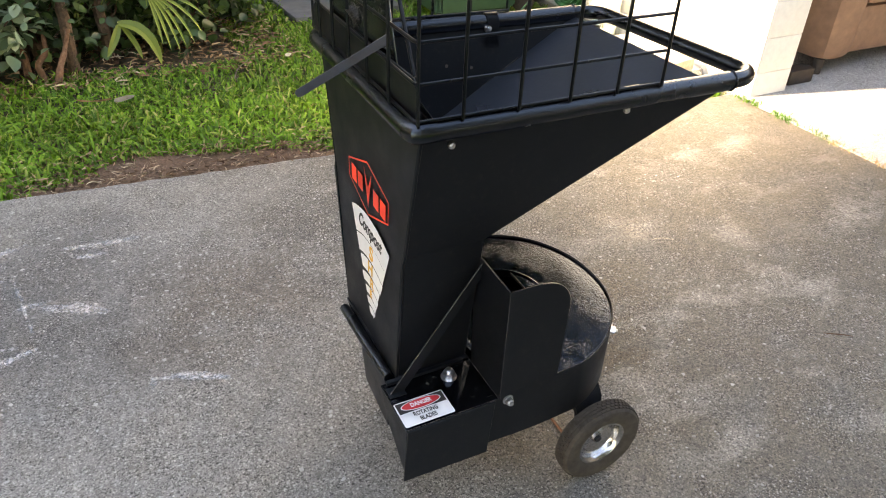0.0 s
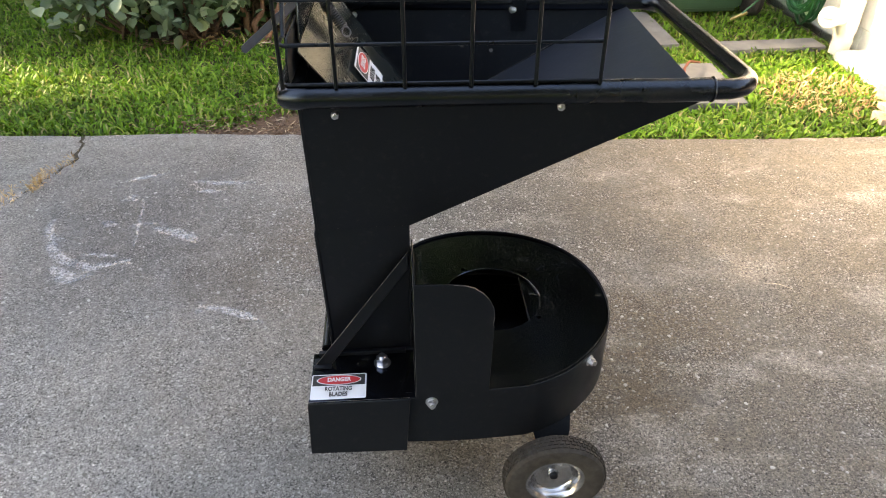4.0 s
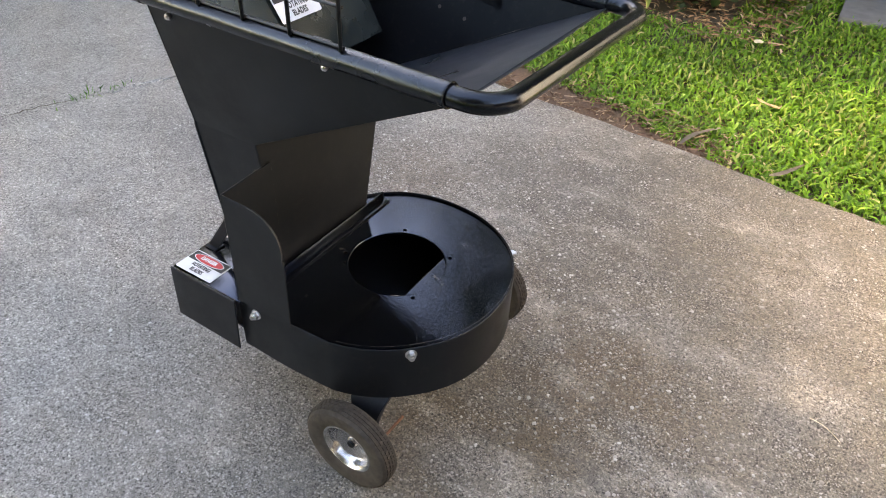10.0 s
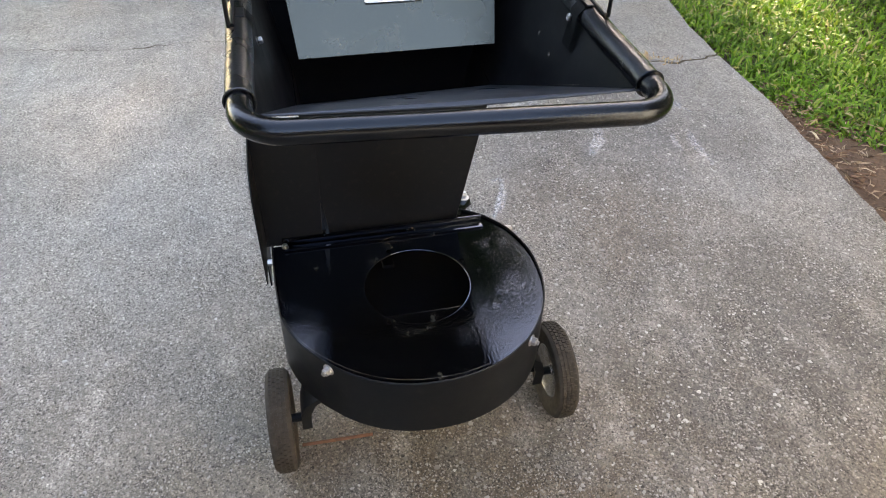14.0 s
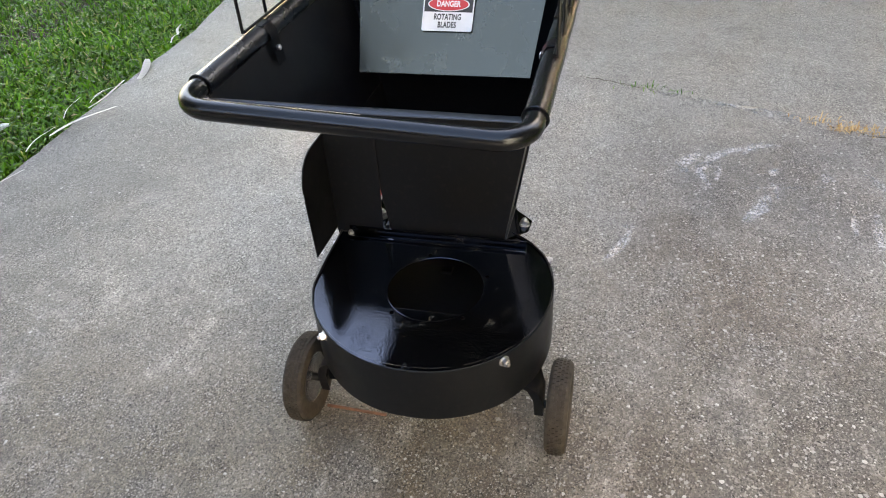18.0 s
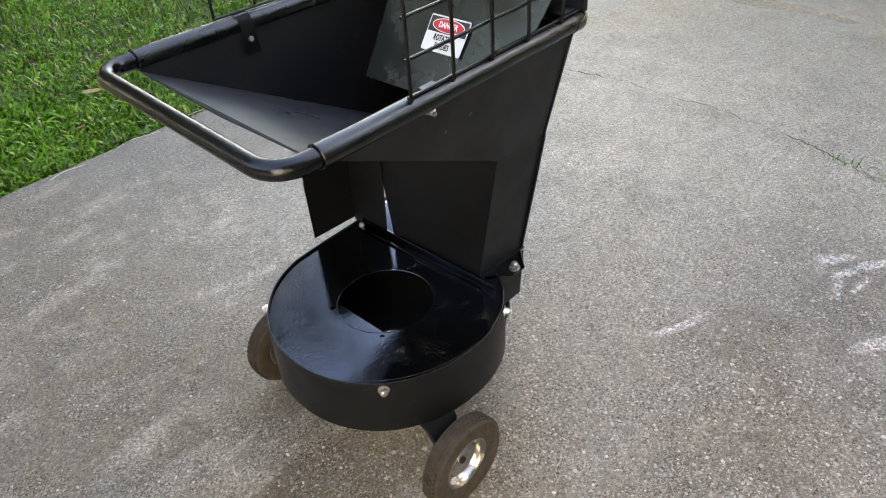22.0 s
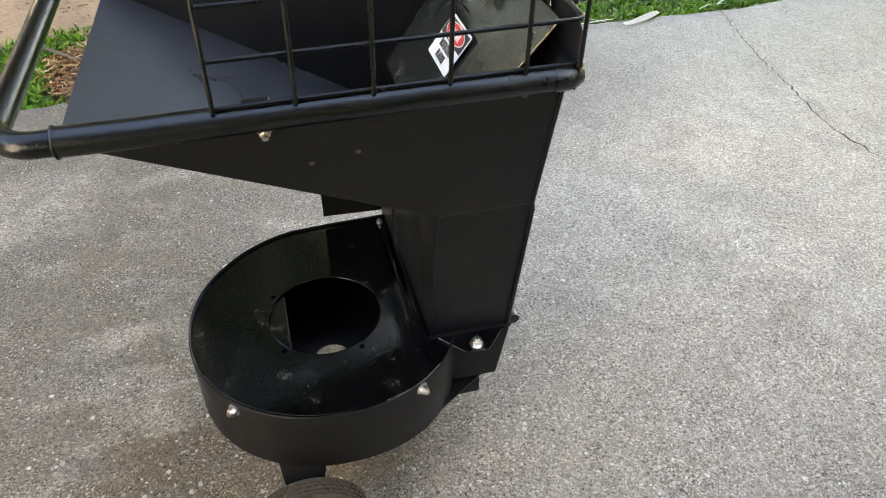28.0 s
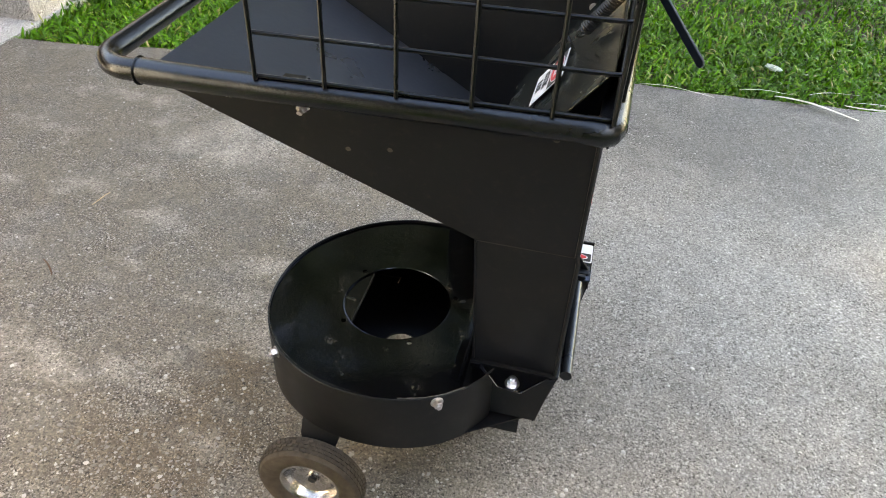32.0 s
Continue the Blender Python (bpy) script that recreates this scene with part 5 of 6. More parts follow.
# weeds in the crack
for i, (x, y, n, dry) in enumerate(((-1.235, 1.66, 26, False), (-1.20, 1.81, 14, False), (-0.90, 2.52, 120, True), (-0.97, 2.40, 40, True), (-0.84, 2.68, 40, True), (3.29, 2.30, 120, False), (3.29, 2.05, 60, False), (3.29, 2.55, 110, False), (3.29, 1.72, 60, True), (3.29, 1.45, 50, False), (3.29, 1.15, 50, True), (3.29, 0.80, 40, True), (3.29, 1.95, 60, True))):
    rs2 = np.random.RandomState(60 + i)
    sp = np.stack([x + rs2.normal(0, 0.018, n), y + rs2.normal(0, 0.05, n)], 1)
    blades("crack_weed", sp, 0.035 if not dry else 0.03, 0.004, DRYWEED if dry else GRASS, "dry straw-coloured weeds in the slab joint" if dry else "small green weeds in the slab joint", "weeds", 1.3, 70 + i, 0.0)


straw_spot = lambda x, y, u: (((x - 2.86) / 0.30) ** 2 + ((y - 3.22) / 0.28) ** 2 < 0.5 + 0.9 * u) & (y > edge_y(FAR, x) + 0.06)
blades("dry_grass", scatter(2.4, 3.25, 2.75, 3.6, 2600, 36, straw_spot), 0.062, 0.009, DRYWEED, "dry straw-coloured grass by the house wall", "dry grass", 1.5, 46, -0.02)


# pebbles worn bare in the slab
def pebbles(spots, seed):
    rs = np.random.RandomState(seed)
    n, k = len(spots), 6
    r = np.clip(0.0029 * np.exp(rs.normal(0.1, 0.42, n)), 0.0016, 0.0075)
    el, az = rs.uniform(0.5, 1.0, n), rs.uniform(0, np.pi, n)
    ring = []
    for f, z in ((1.0, 0.0001), (0.80, 0.0010)):
        for i in range(k):
            a = 2 * np.pi * i / k + rs.uniform(-0.42, 0.42, n)
            rr = r * f * rs.uniform(0.70, 1.2, n)
            u, v = rr * np.cos(a), rr * np.sin(a) * el
            ring.append(np.stack([spots[:, 0] + u * np.cos(az) - v * np.sin(az), spots[:, 1] + u * np.sin(az) + v * np.cos(az), np.full(n, z)], 1))
    ring.append(np.concatenate([spots, np.full((n, 1), 0.0012)], 1))
    co = np.stack(ring, 1).reshape(-1, 3)
    idx = (np.arange(n) * (2 * k + 1))[:, None]
    quads = np.concatenate([idx + np.array([i, (i + 1) % k, k + (i + 1) % k, k + i]) for i in range(k)], 1).reshape(-1, 4)
    tris = np.concatenate([idx + np.array([k + i, k + (i + 1) % k, 2 * k]) for i in range(k)], 1).reshape(-1, 3)
    return raw("pebbles", co, quads, tris, PEBBLE, "pale worn pebbles showing in the concrete", "pebbles")


PEBBLE = island("pale_pebbles", [(0.0, (0.15, 0.138, 0.120)), (0.5, (0.25, 0.236, 0.215)), (0.86, (0.34, 0.328, 0.308)), (1.0, (0.50, 0.485, 0.46))], 0.7)


def stony(x, y, u):
    """Thick where the surface has worn, thin elsewhere."""
    worn_ = np.exp(-(((x - 0.35) / 1.25) ** 2 + ((y - 2.15) / 0.85) ** 2)) + 0.40 * np.exp(-(((x - 1.9) / 0.9) ** 2 + ((y - 1.6) / 0.9) ** 2))
    return (u < 0.085 + worn_ * (0.25 + 0.75 * clump(x, y, 5, 0.6))) & (y < edge_y(FAR, x) - 0.03) & (y > edge_y(NEAR, x) + 0.03)


pebbles(scatter(-0.85, 3.2, -0.9, 2.9, 6200, 51, stony), 52)

# chalk scrapes on the slab
def thin_spread(name, colour, scale, cover):
    """A thin, patchy layer through which the concrete shows."""
    m, t, b = mat(name, colour, 0.95)
    n1 = noise_tex(t, coords(t), scale, 6.0, 0.75)
    n2 = noise_tex(t, coords(t), scale / 6.0, 3.0)
    mul = t.nodes.new("ShaderNodeMath")
    mul.operation = "MULTIPLY"
    t.links.new(ramp(t, n1, [(0.39, (0.0,)), (0.57, (cover,))]), mul.inputs[0])
    t.links.new(ramp(t, n2, [(0.30, (0.35,)), (0.52, (1.0,))]), mul.inputs[1])
    t.links.new(mul.outputs[0], b.inputs["Alpha"])
    return m


SCRAPE = thin_spread("chalk_scrape", (0.62, 0.61, 0.60), 95.0, 0.60)


def scrape(pts, wd, seed):
    rnd = random.Random(seed)
    line = []
    for (x0, y0), (x1, y1) in zip(pts, pts[1:]):
        n = max(2, int(math.hypot(x1 - x0, y1 - y0) / 0.02))
        line += [(x0 + (x1 - x0) * i / n, y0 + (y1 - y0) * i / n) for i in range(n)]
    line.append(pts[-1])
    bm2 = bmesh.new()
    rows = []
    for i, (x, y) in enumerate(line):
        a, b = line[max(0, i - 1)], line[min(len(line) - 1, i + 1)]
        d = Vector((b[0] - a[0], b[1] - a[1], 0)).normalized()
        s = Vector((-d.y, d.x, 0))
        f = i / (len(line) - 1)
        ww = 0.72 * wd * (0.4 + 0.6 * math.sin(f * math.pi)) * rnd.uniform(0.6, 1.3)
        p = Vector((x, y, 0.0008 + 0.0003 * seed))
        rows.append((bm2.verts.new(p + s * ww), bm2.verts.new(p - s * ww)))
    for a, b in zip(rows, rows[1:]):
        bm2.faces.new((a[0], a[1], b[1], b[0]))
    return tagged(part("chalk_mark", bm2, SCRAPE, None, "faded white chalk scrape on the concrete", False), category="chalk mark", group="chalk marks", kind="structure")


MARKS = [([(-0.03, 1.640), (0.03, 1.632), (0.10, 1.600), (0.165, 1.556)], 0.022), ([(0.01, 1.63), (0.09, 1.592), (0.15, 1.565)], 0.014), ([(-0.045, 1.655), (-0.055, 1.605)], 0.012),
         ([(-0.72, 2.18), (-0.66, 2.02), (-0.60, 1.95), (-0.48, 1.885), (-0.35, 1.93)], 0.030), ([(-0.42, 2.37), (-0.385, 2.15), (-0.36, 2.0)], 0.010),
         ([(-0.53, 2.50), (-0.45, 2.535), (-0.37, 2.565)], 0.022), ([(-0.25, 2.48), (-0.12, 2.46), (0.01, 2.455)], 0.026), ([(-0.33, 2.13), (-0.24, 2.10), (-0.14, 2.03)], 0.045),
         ([(-0.62, 2.06), (-0.72, 2.12), (-0.72, 2.22)], 0.022), ([(-0.52, 2.345), (-0.44, 2.345)], 0.018), ([(-0.62, 1.90), (-0.52, 1.82), (-0.45, 1.84)], 0.040), ([(-0.50, 2.36), (-0.45, 2.38)], 0.018),
         ([(-0.53, 2.18), (-0.47, 2.16)], 0.03), ([(-0.42, 2.15), (-0.30, 2.165)], 0.014), ([(-0.23, 2.40), (-0.10, 2.385)], 0.016), ([(-0.54, 1.97), (-0.40, 1.95)], 0.016)]
for i, (p, wd) in enumerate(MARKS):
    scrape(p, wd, i)

# sand washed over the slab's far end, and pale cement smeared along the crack
def smear(name, pts, wd, z, material, label, seed):
    """A thin ragged spill along a line of plan points."""
    line = wavy(pts, 0.04, 0.006, seed)
    bm2 = bmesh.new()
    rows = []
    for i, (x, y) in enumerate(line):
        f = i / (len(line) - 1)
        ww = wd * (0.25 + 0.75 * math.sin(f * math.pi)) * (0.75 + 0.6 * noise.noise(Vector((x * 6, y * 6, seed))))
        a, b = line[max(0, i - 2)], line[min(len(line) - 1, i + 2)]
        d = Vector((b[0] - a[0], b[1] - a[1], 0)).normalized()
        side = Vector((-d.y, d.x, 0)) * max(0.004, ww)
        c = Vector((x, y, z))
        rows.append((bm2.verts.new(c + side), bm2.verts.new(c), bm2.verts.new(c - side)))
    for a, b in zip(rows, rows[1:]):
        bm2.faces.new((a[0], a[1], b[1], b[0]))
        bm2.faces.new((a[1], a[2], b[2], b[1]))
    return tagged(part(name, bm2, material, None, label, False), category="spill", kind="structure")


smear("sand_spill", [(-3.05, 0.10), (-2.98, 0.45), (-3.02, 0.80), (-2.92, 1.15)], 0.10, 0.0012, thin_spread("thin_sand", (0.42, 0.35, 0.27), 38.0, 0.9), "thin sandy dirt washed over the concrete", 3)
smear("cement_smear", [p for p in JOINT if 1.6 < p[1] < 2.75], 0.045, 0.0013, thin_spread("cement_smear", (0.46, 0.44, 0.41), 55.0, 0.75), "pale cement smeared along the filled crack", 4)

# a dead frond stalk over the nearer stone
stalk = [Vector((2.16, 3.38, 0.022)), Vector((2.18, 3.47, 0.055)), Vector((2.24, 3.56, 0.060)), Vector((2.33, 3.63, 0.025))]
tagged(part("frond_stalk", sweep(fillet(stalk, 0.09, 6), 0.007, 8), plain("red_brown_stalk", (0.17, 0.040, 0.022), 0.6, 0, 0.001, 0.25, 40), None, "curved red-brown dead stalk lying over a stepping stone"), category="stalk")

# pavers in the lawn
for a, b, c, d, deg in PAVERS:
    bmv = box(-(b - a) / 2, (b - a) / 2, -(d - c) / 2, (d - c) / 2, -0.05, 0.012, 0.006, Matrix.Translation(((a + b) / 2, (c + d) / 2, 0)) @ Matrix.Rotation(radians(deg), 4, "Z"))
    tagged(part("stepping_stone", bmv, SLATE, None, "square grey stepping stone set in the lawn"), category="stepping stone", group="stepping stones")


# ---- house corner, carport and what stands by it ----
wall_east = tagged(part("wall_east", box(3.351, 3.63, 2.606, 9.0, -0.09, 2.7, 0.003), RENDER, None, "white painted block wall of the house, sunlit"), category="wall", kind="structure")
block_mesh = {}


def wall_block(x0, x1, y0, y1, z0, z1):
    """One painted block face, standing a little proud of its joints."""
    key = (round(x1 - x0, 3), round(y1 - y0, 3), round(z1 - z0, 3))
    if key not in block_mesh:
        ob = part("block", box(-key[0] / 2, key[0] / 2, -key[1] / 2, key[1] / 2, -key[2] / 2, key[2] / 2, 0.003), RENDER, None)
        block_mesh[key] = ob.data
    else:
        ob = new("block", block_mesh[key])
    ob.parent = wall_east
    ob.location = ((x0 + x1) / 2, (y0 + y1) / 2, (z0 + z1) / 2)


for r in range(8):
    z0 = -0.06 + 0.2 * r
    for k in range(7):
        y0 = 2.600 + 0.4 * k - (0.2 if r % 2 and k else 0.0)
        y1 = 2.600 + 0.4 * (k + 1) - (0.2 if r % 2 else 0.0)
        wall_block(3.345, 3.353, y0 + 0.002, y1 - 0.002, z0 + 0.002, z0 + 0.198)
    wall_block(3.354, 3.628, 2.600, 2.608, z0 + 0.002, z0 + 0.198)
tagged(part("wall_footing", join(box(3.17, 3.344, 2.98, 3.72, -0.09, 0.045, 0.012)), PALE_CONCRETE, None, "rough concrete footing beside the wall"), category="footing", kind="structure")
for i, (x, y, z, deg, lx, ly, lz) in enumerate(((3.14, 3.02, 0.048, 12, 0.23, 0.11, 0.07), (3.05, 2.86, 0.0, -9, 0.23, 0.115, 0.055), (3.03, 2.85, 0.057, 4, 0.20, 0.10, 0.03))):
    tagged(part("brick", box(-lx / 2, lx / 2, -ly / 2, ly / 2, 0, lz, 0.006, pose(x, y, z - (0.0 if z else 0.03), 0, 0, deg)), BRICK, None, "weathered tan brick by the house wall"), category="brick", group="bricks by the wall")
tagged(part("carport_back_wall", box(3.64, 9.4, 6.0, 6.2, -0.05, 2.7, 0.003), ROOFING, None, "dim back wall of the carport"), category="wall", kind="structure")
tagged(part("carport_side_wall", box(9.3, 9.5, -4.0, 6.0, -0.05, 2.7, 0.003), ROOFING, None, "dim side wall of the carport"), category="wall", kind="structure")
# unseen wall added to block the horizon sky reflected in the flap
tagged(part("added_end_wall", box(4.1, 9.3, -4.2, -4.0, -0.05, 2.71, 0.003), ROOFING, None, "unseen end wall added to keep bright sky out of the flap"), category="wall", kind="structure")
# unseen roof, its front edge set back so the machine reflects sky
tagged(part("carport_roof", box(4.7, 9.6, -4.2, 9.0, 2.72, 2.85, 0.004), ROOFING, None, "unseen flat carport roof, set back for sky reflections"), category="roof", kind="structure")

sofa = tagged(empty("sofa", (4.7, 3.05, 0.004)), "worn brown leather sofa standing in the carport", "sofa")
part("base", box(3.93, 5.6, 2.72, 3.5, 0.10, 0.40, 0.05), SOFA, sofa)
part("armrest", box(3.92, 4.20, 2.68, 3.55, 0.08, 0.66, 0.09), SOFA, sofa, "rounded leather armrest")
part("armrest", box(5.40, 5.68, 2.68, 3.55, 0.08, 0.66, 0.09), SOFA, sofa, "rounded leather armrest")
part("backrest", box(4.0, 5.6, 3.42, 3.72, 0.10, 0.90, 0.10), SOFA, sofa)
for x in (4.21, 4.80):
    part("seat_cushion", box(x, x + 0.585, 2.70, 3.42, 0.40, 0.56, 0.06), SOFA, sofa)
for x in (3.97, 5.6):
    for y in (2.74, 3.5):
        part("foot", lathe([(0.028, 0.004), (0.034, 0.10)], Vector((x, y, 0)), (0, 0, 1), 16), DARKWOOD, sofa)
sofa.location.x += 0.08
tagged(part("timber_offcut", box(3.70, 3.90, 2.64, 2.74, 0.004, 0.09, 0.008), DARKWOOD, None, "dark timber offcut on the carport floor"), category="timber")

# downpipe with inspection cap
pipe = tagged(empty("drain_pipe", (3.24, 3.80, 0)), "cream plastic drain pipe with an inspection cap", "drain pipe")
part("pipe", sweep([(3.25, 3.82, -0.05), (3.25, 3.82, 1.6)], 0.055, 24), PVC, pipe)
part("collar", sweep([(3.25, 3.82, 0.12), (3.25, 3.82, 0.31)], 0.064, 24), PVC, pipe)
part("branch", sweep([(3.25, 3.82, 0.20), (3.12, 3.805, 0.208)], 0.050, 24), PVC, pipe)
part("inspection_cap", lathe([(0.001, 0), (0.060, 0), (0.062, 0.012), (0.057, 0.024), (0.045, 0.026), (0.042, 0.020), (0.001, 0.020)], Vector((3.125, 3.805, 0.208)), (-0.72, -0.68, 0.12), 32), PVC, pipe)
part("cap_grip", box(-0.03, 0.03, -0.006, 0.006, 0.02, 0.034, 0.003, frame_of((3.125, 3.805, 0.208), (0.7, -0.7, 0.1), (0.1, 0.2, 1))), PVC, pipe)

# wheelie bin
bin_ = tagged(empty("wheelie_bin", (2.65, 4.66, 0)), "green plastic wheelie bin standing on the grass", "wheelie bin")
bb = bmesh.new()
lo = [bb.verts.new(p) for p in ((2.30, 4.42, 0.02), (2.95, 4.42, 0.02), (2.95, 4.90, 0.02), (2.30, 4.90, 0.02))]
hi = [bb.verts.new(p) for p in ((2.25, 4.36, 0.98), (3.00, 4.36, 0.98), (3.00, 5.02, 0.98), (2.25, 5.02, 0.98))]
bb.faces.new(lo[::-1])
bb.faces.new(hi)
for i in range(4):
    bb.faces.new((lo[i], lo[(i + 1) % 4], hi[(i + 1) % 4], hi[i]))
bmesh.ops.bevel(bb, geom=bb.edges[:], offset=0.035, segments=3, affect="EDGES")
part("body", bb, BIN, bin_)
part("lid", box(2.22, 3.03, 4.33, 5.06, 0.98, 1.05, 0.03), BIN, bin_)
part("bin_wheel", lathe([(0.02, -0.03), (0.10, -0.03), (0.115, -0.015), (0.115, 0.015), (0.10, 0.03), (0.02, 0.03)], Vector((3.02, 4.46, 0.10)), (1, 0.2, 0), 32), RUBBER, bin_, "black bin wheel")

bin_.location.y += 0.12
hose = tagged(empty("garden_hose", (3.16, 4.30, 0)), "coiled green garden hose with brass nozzle by the wall", "garden hose")
rh = random.Random(3)
coil_pts = []
for i in range(260):
    a = i * 2 * math.pi / 26
    r = 0.17 + 0.025 * math.sin(i * 0.37) + rh.uniform(-0.004, 0.004)
    coil_pts.append((3.20 + 0.055 * math.sin(i * 0.11) , 4.25 + r * math.cos(a), 0.36 + 1.6 * r * math.sin(a) + 0.02 * math.sin(i * 0.05)))
part("coil", sweep(coil_pts, 0.009, 6), HOSE, hose)
part("tail", sweep(fillet([Vector((3.10, 4.25, 0.55)), Vector((3.02, 4.30, 0.32)), Vector((2.94, 4.33, 0.16)), Vector((2.86, 4.34, 0.075))], 0.05, 5), 0.007, 8), HOSE, hose)
part("nozzle", lathe([(0.004, -0.05), (0.014, -0.045), (0.014, -0.01), (0.010, 0.0), (0.012, 0.03), (0.007, 0.06)], Vector((2.85, 4.345, 0.060)), (-0.9, 0.1, -0.45), 18), BRASS, hose, "brass hose nozzle")

# post and brick at the far right of the near lawn
post = tagged(part("concrete_block", box(3.32, 3.62, -1.12, -0.72, -0.05, 0.24, 0.01), PALE_CONCRETE, None, "pale concrete block by the slab joint"), category="block")
tagged(part("brick", box(3.66, 3.90, -0.86, -0.74, 0.004, 0.08, 0.005), soil("red_brick", (0.20, 0.05, 0.035), (0.30, 0.09, 0.06), 60), None, "red brick by the concrete block"), category="brick", group="bricks by the wall")


# ---- shrubs, the shade tree and unseen trees added for shade ----
def leaf_cloud(name, centres, per, spread, size, material, label, seed, parent=None, droop=0.3, aspect=0.45, broad=False):
    """Many single folded leaves about twig ends; broad ones are rounded and cupped."""
    rs = np.random.RandomState(seed)
    c = np.repeat(np.asarray(centres), per, axis=0)
    n = len(c)
    c = c + rs.normal(0, 1, (n, 3)) * np.asarray(spread)
    d = rs.normal(0, 1, (n, 3))
    d[:, 2] = d[:, 2] * 0.6 - droop
    d /= np.linalg.norm(d, axis=1)[:, None]
    up = rs.normal(0, 0.6, (n, 3)) + np.array([0, 0, 1.0])
    s = np.cross(d, up)
    s /= np.linalg.norm(s, axis=1)[:, None] + 1e-9
    nn = np.cross(s, d)
    ln = (size * rs.uniform(0.55, 1.3, n))[:, None]
    wd = ln * aspect * 0.5
    outline = ((0.0, 0.0), (0.16, 0.62), (0.42, 1.0), (0.70, 0.80), (1.0, 0.0)) if broad else ((0.0, 0.0), (0.5, 1.0), (1.0, 0.0))
    wave = rs.uniform(-0.5, 0.5, (n, 1))
    rim = []
    for side in (1, -1):
        for f, w in outline if side == 1 else outline[-2:0:-1]:
            rim.append(c + d * ln * f + s * wd * w * side + nn * (wd * w * (0.35 + 0.25 * side * wave) - ln * 0.12 * f * f))
    k = len(rim)
    if broad:
        rim.append(c + d * ln * 0.5 - nn * ln * 0.05)
        faces = [(i, (i + 1) % k, k) for i in range(k)]
    else:
        faces = [(0, 1, 2), (0, 2, 3)]
    co = np.stack(rim, 1)
    idx = (np.arange(n) * len(rim))[:, None]
    tris = np.concatenate([idx + np.array(f) for f in faces], 1).reshape(-1, 3)
    return raw(name, co.reshape(-1, 3), np.zeros((0, 4), np.int32), tris, material, label, "", parent, "")


def limb(p0, p1, r0, r1, seed, n=7, wob=0.05):
    rnd = random.Random(seed)
    a, b = Vector(p0), Vector(p1)
    pts = [a.lerp(b, i / n) + Vector((rnd.uniform(-wob, wob), rnd.uniform(-wob, wob), 0)) * (1 if 0 < i < n else 0) for i in range(n + 1)]
    return sweep(pts, r0, 9, radii=[r0 + (r1 - r0) * i / n for i in range(n + 1)])


rt = random.Random(12)
SX, SY = math.sin(SUN_AZ) / math.tan(SUN_EL), math.cos(SUN_AZ) / math.tan(SUN_EL)
stems_a = [((-0.55, 4.50, -0.05), (-1.6, 4.9, 3.0)), ((-0.25, 4.62, -0.05), (-0.7, 4.9, 3.2)), ((-0.10, 4.45, -0.05), (-0.1, 4.7, 3.0)), ((0.12, 4.60, -0.05), (0.3, 5.0, 3.1)), ((-0.40, 4.80, -0.05), (-1.2, 5.6, 3.3)), ((0.02, 4.90, -0.05), (0.6, 5.6, 3.4))]


def leafy_tree(name, label, base, stems, r0, targets, per, seed):
    """Stems, limbs and a crown about the limb ends."""
    tree = tagged(empty(name, base), label, "tree")
    for i, (a, b) in enumerate(stems):
        part("stem", limb(a, b, r0, r0 * 0.5, seed + i, 9, 0.05), BARK, tree, "rough brown stem")
    for i, p in enumerate(targets):
        p = Vector(p)
        a, b = min(stems, key=lambda s: (Vector(s[1]) - p).length)
        if i % 3 == 0:
            part("limb", limb(Vector(a).lerp(Vector(b), rt.uniform(0.75, 1.0)), p, 0.017, 0.006, seed + 50 + i, 5, 0.06), BARK, tree)
    leaf_cloud("crown", targets, per, (0.34, 0.34, 0.24), 0.15, LEAF, "uneven crown of dark green leaves", seed, tree)


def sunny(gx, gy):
    """Ground the added leaves leave in the sun: a strip of the far lawn and the house corner."""
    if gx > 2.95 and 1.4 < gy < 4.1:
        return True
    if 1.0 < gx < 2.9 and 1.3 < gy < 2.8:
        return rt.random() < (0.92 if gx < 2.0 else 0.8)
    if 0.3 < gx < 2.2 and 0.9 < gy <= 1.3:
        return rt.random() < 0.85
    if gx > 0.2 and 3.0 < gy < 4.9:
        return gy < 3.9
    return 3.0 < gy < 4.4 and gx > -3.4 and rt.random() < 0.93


# leaf clusters set along the sun's rays to shade chosen ground
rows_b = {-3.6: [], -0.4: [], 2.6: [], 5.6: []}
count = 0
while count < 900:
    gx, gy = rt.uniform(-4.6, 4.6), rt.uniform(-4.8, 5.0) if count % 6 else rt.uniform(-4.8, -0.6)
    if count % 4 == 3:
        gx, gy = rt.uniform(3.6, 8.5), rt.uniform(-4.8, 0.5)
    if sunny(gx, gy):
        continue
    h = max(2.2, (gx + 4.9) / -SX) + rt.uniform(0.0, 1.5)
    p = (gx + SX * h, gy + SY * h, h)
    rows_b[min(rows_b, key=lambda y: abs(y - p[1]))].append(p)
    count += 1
close = random.Random(44)       # extra unseen leaf clusters added to keep the sun off the hopper
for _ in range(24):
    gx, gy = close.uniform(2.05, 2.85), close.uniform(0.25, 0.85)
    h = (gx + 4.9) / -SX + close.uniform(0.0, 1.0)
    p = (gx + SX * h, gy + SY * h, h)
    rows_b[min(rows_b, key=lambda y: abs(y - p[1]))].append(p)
shade_a = []
while len(shade_a) < 34:
    p = (rt.uniform(-3.6, 1.4), rt.uniform(4.4, 7.4), rt.uniform(2.3, 4.6))
    if not (p[0] - SX * p[2] > -2.5 and -0.2 < p[1] - SY * p[2] < 4.3):
        shade_a.append(p)
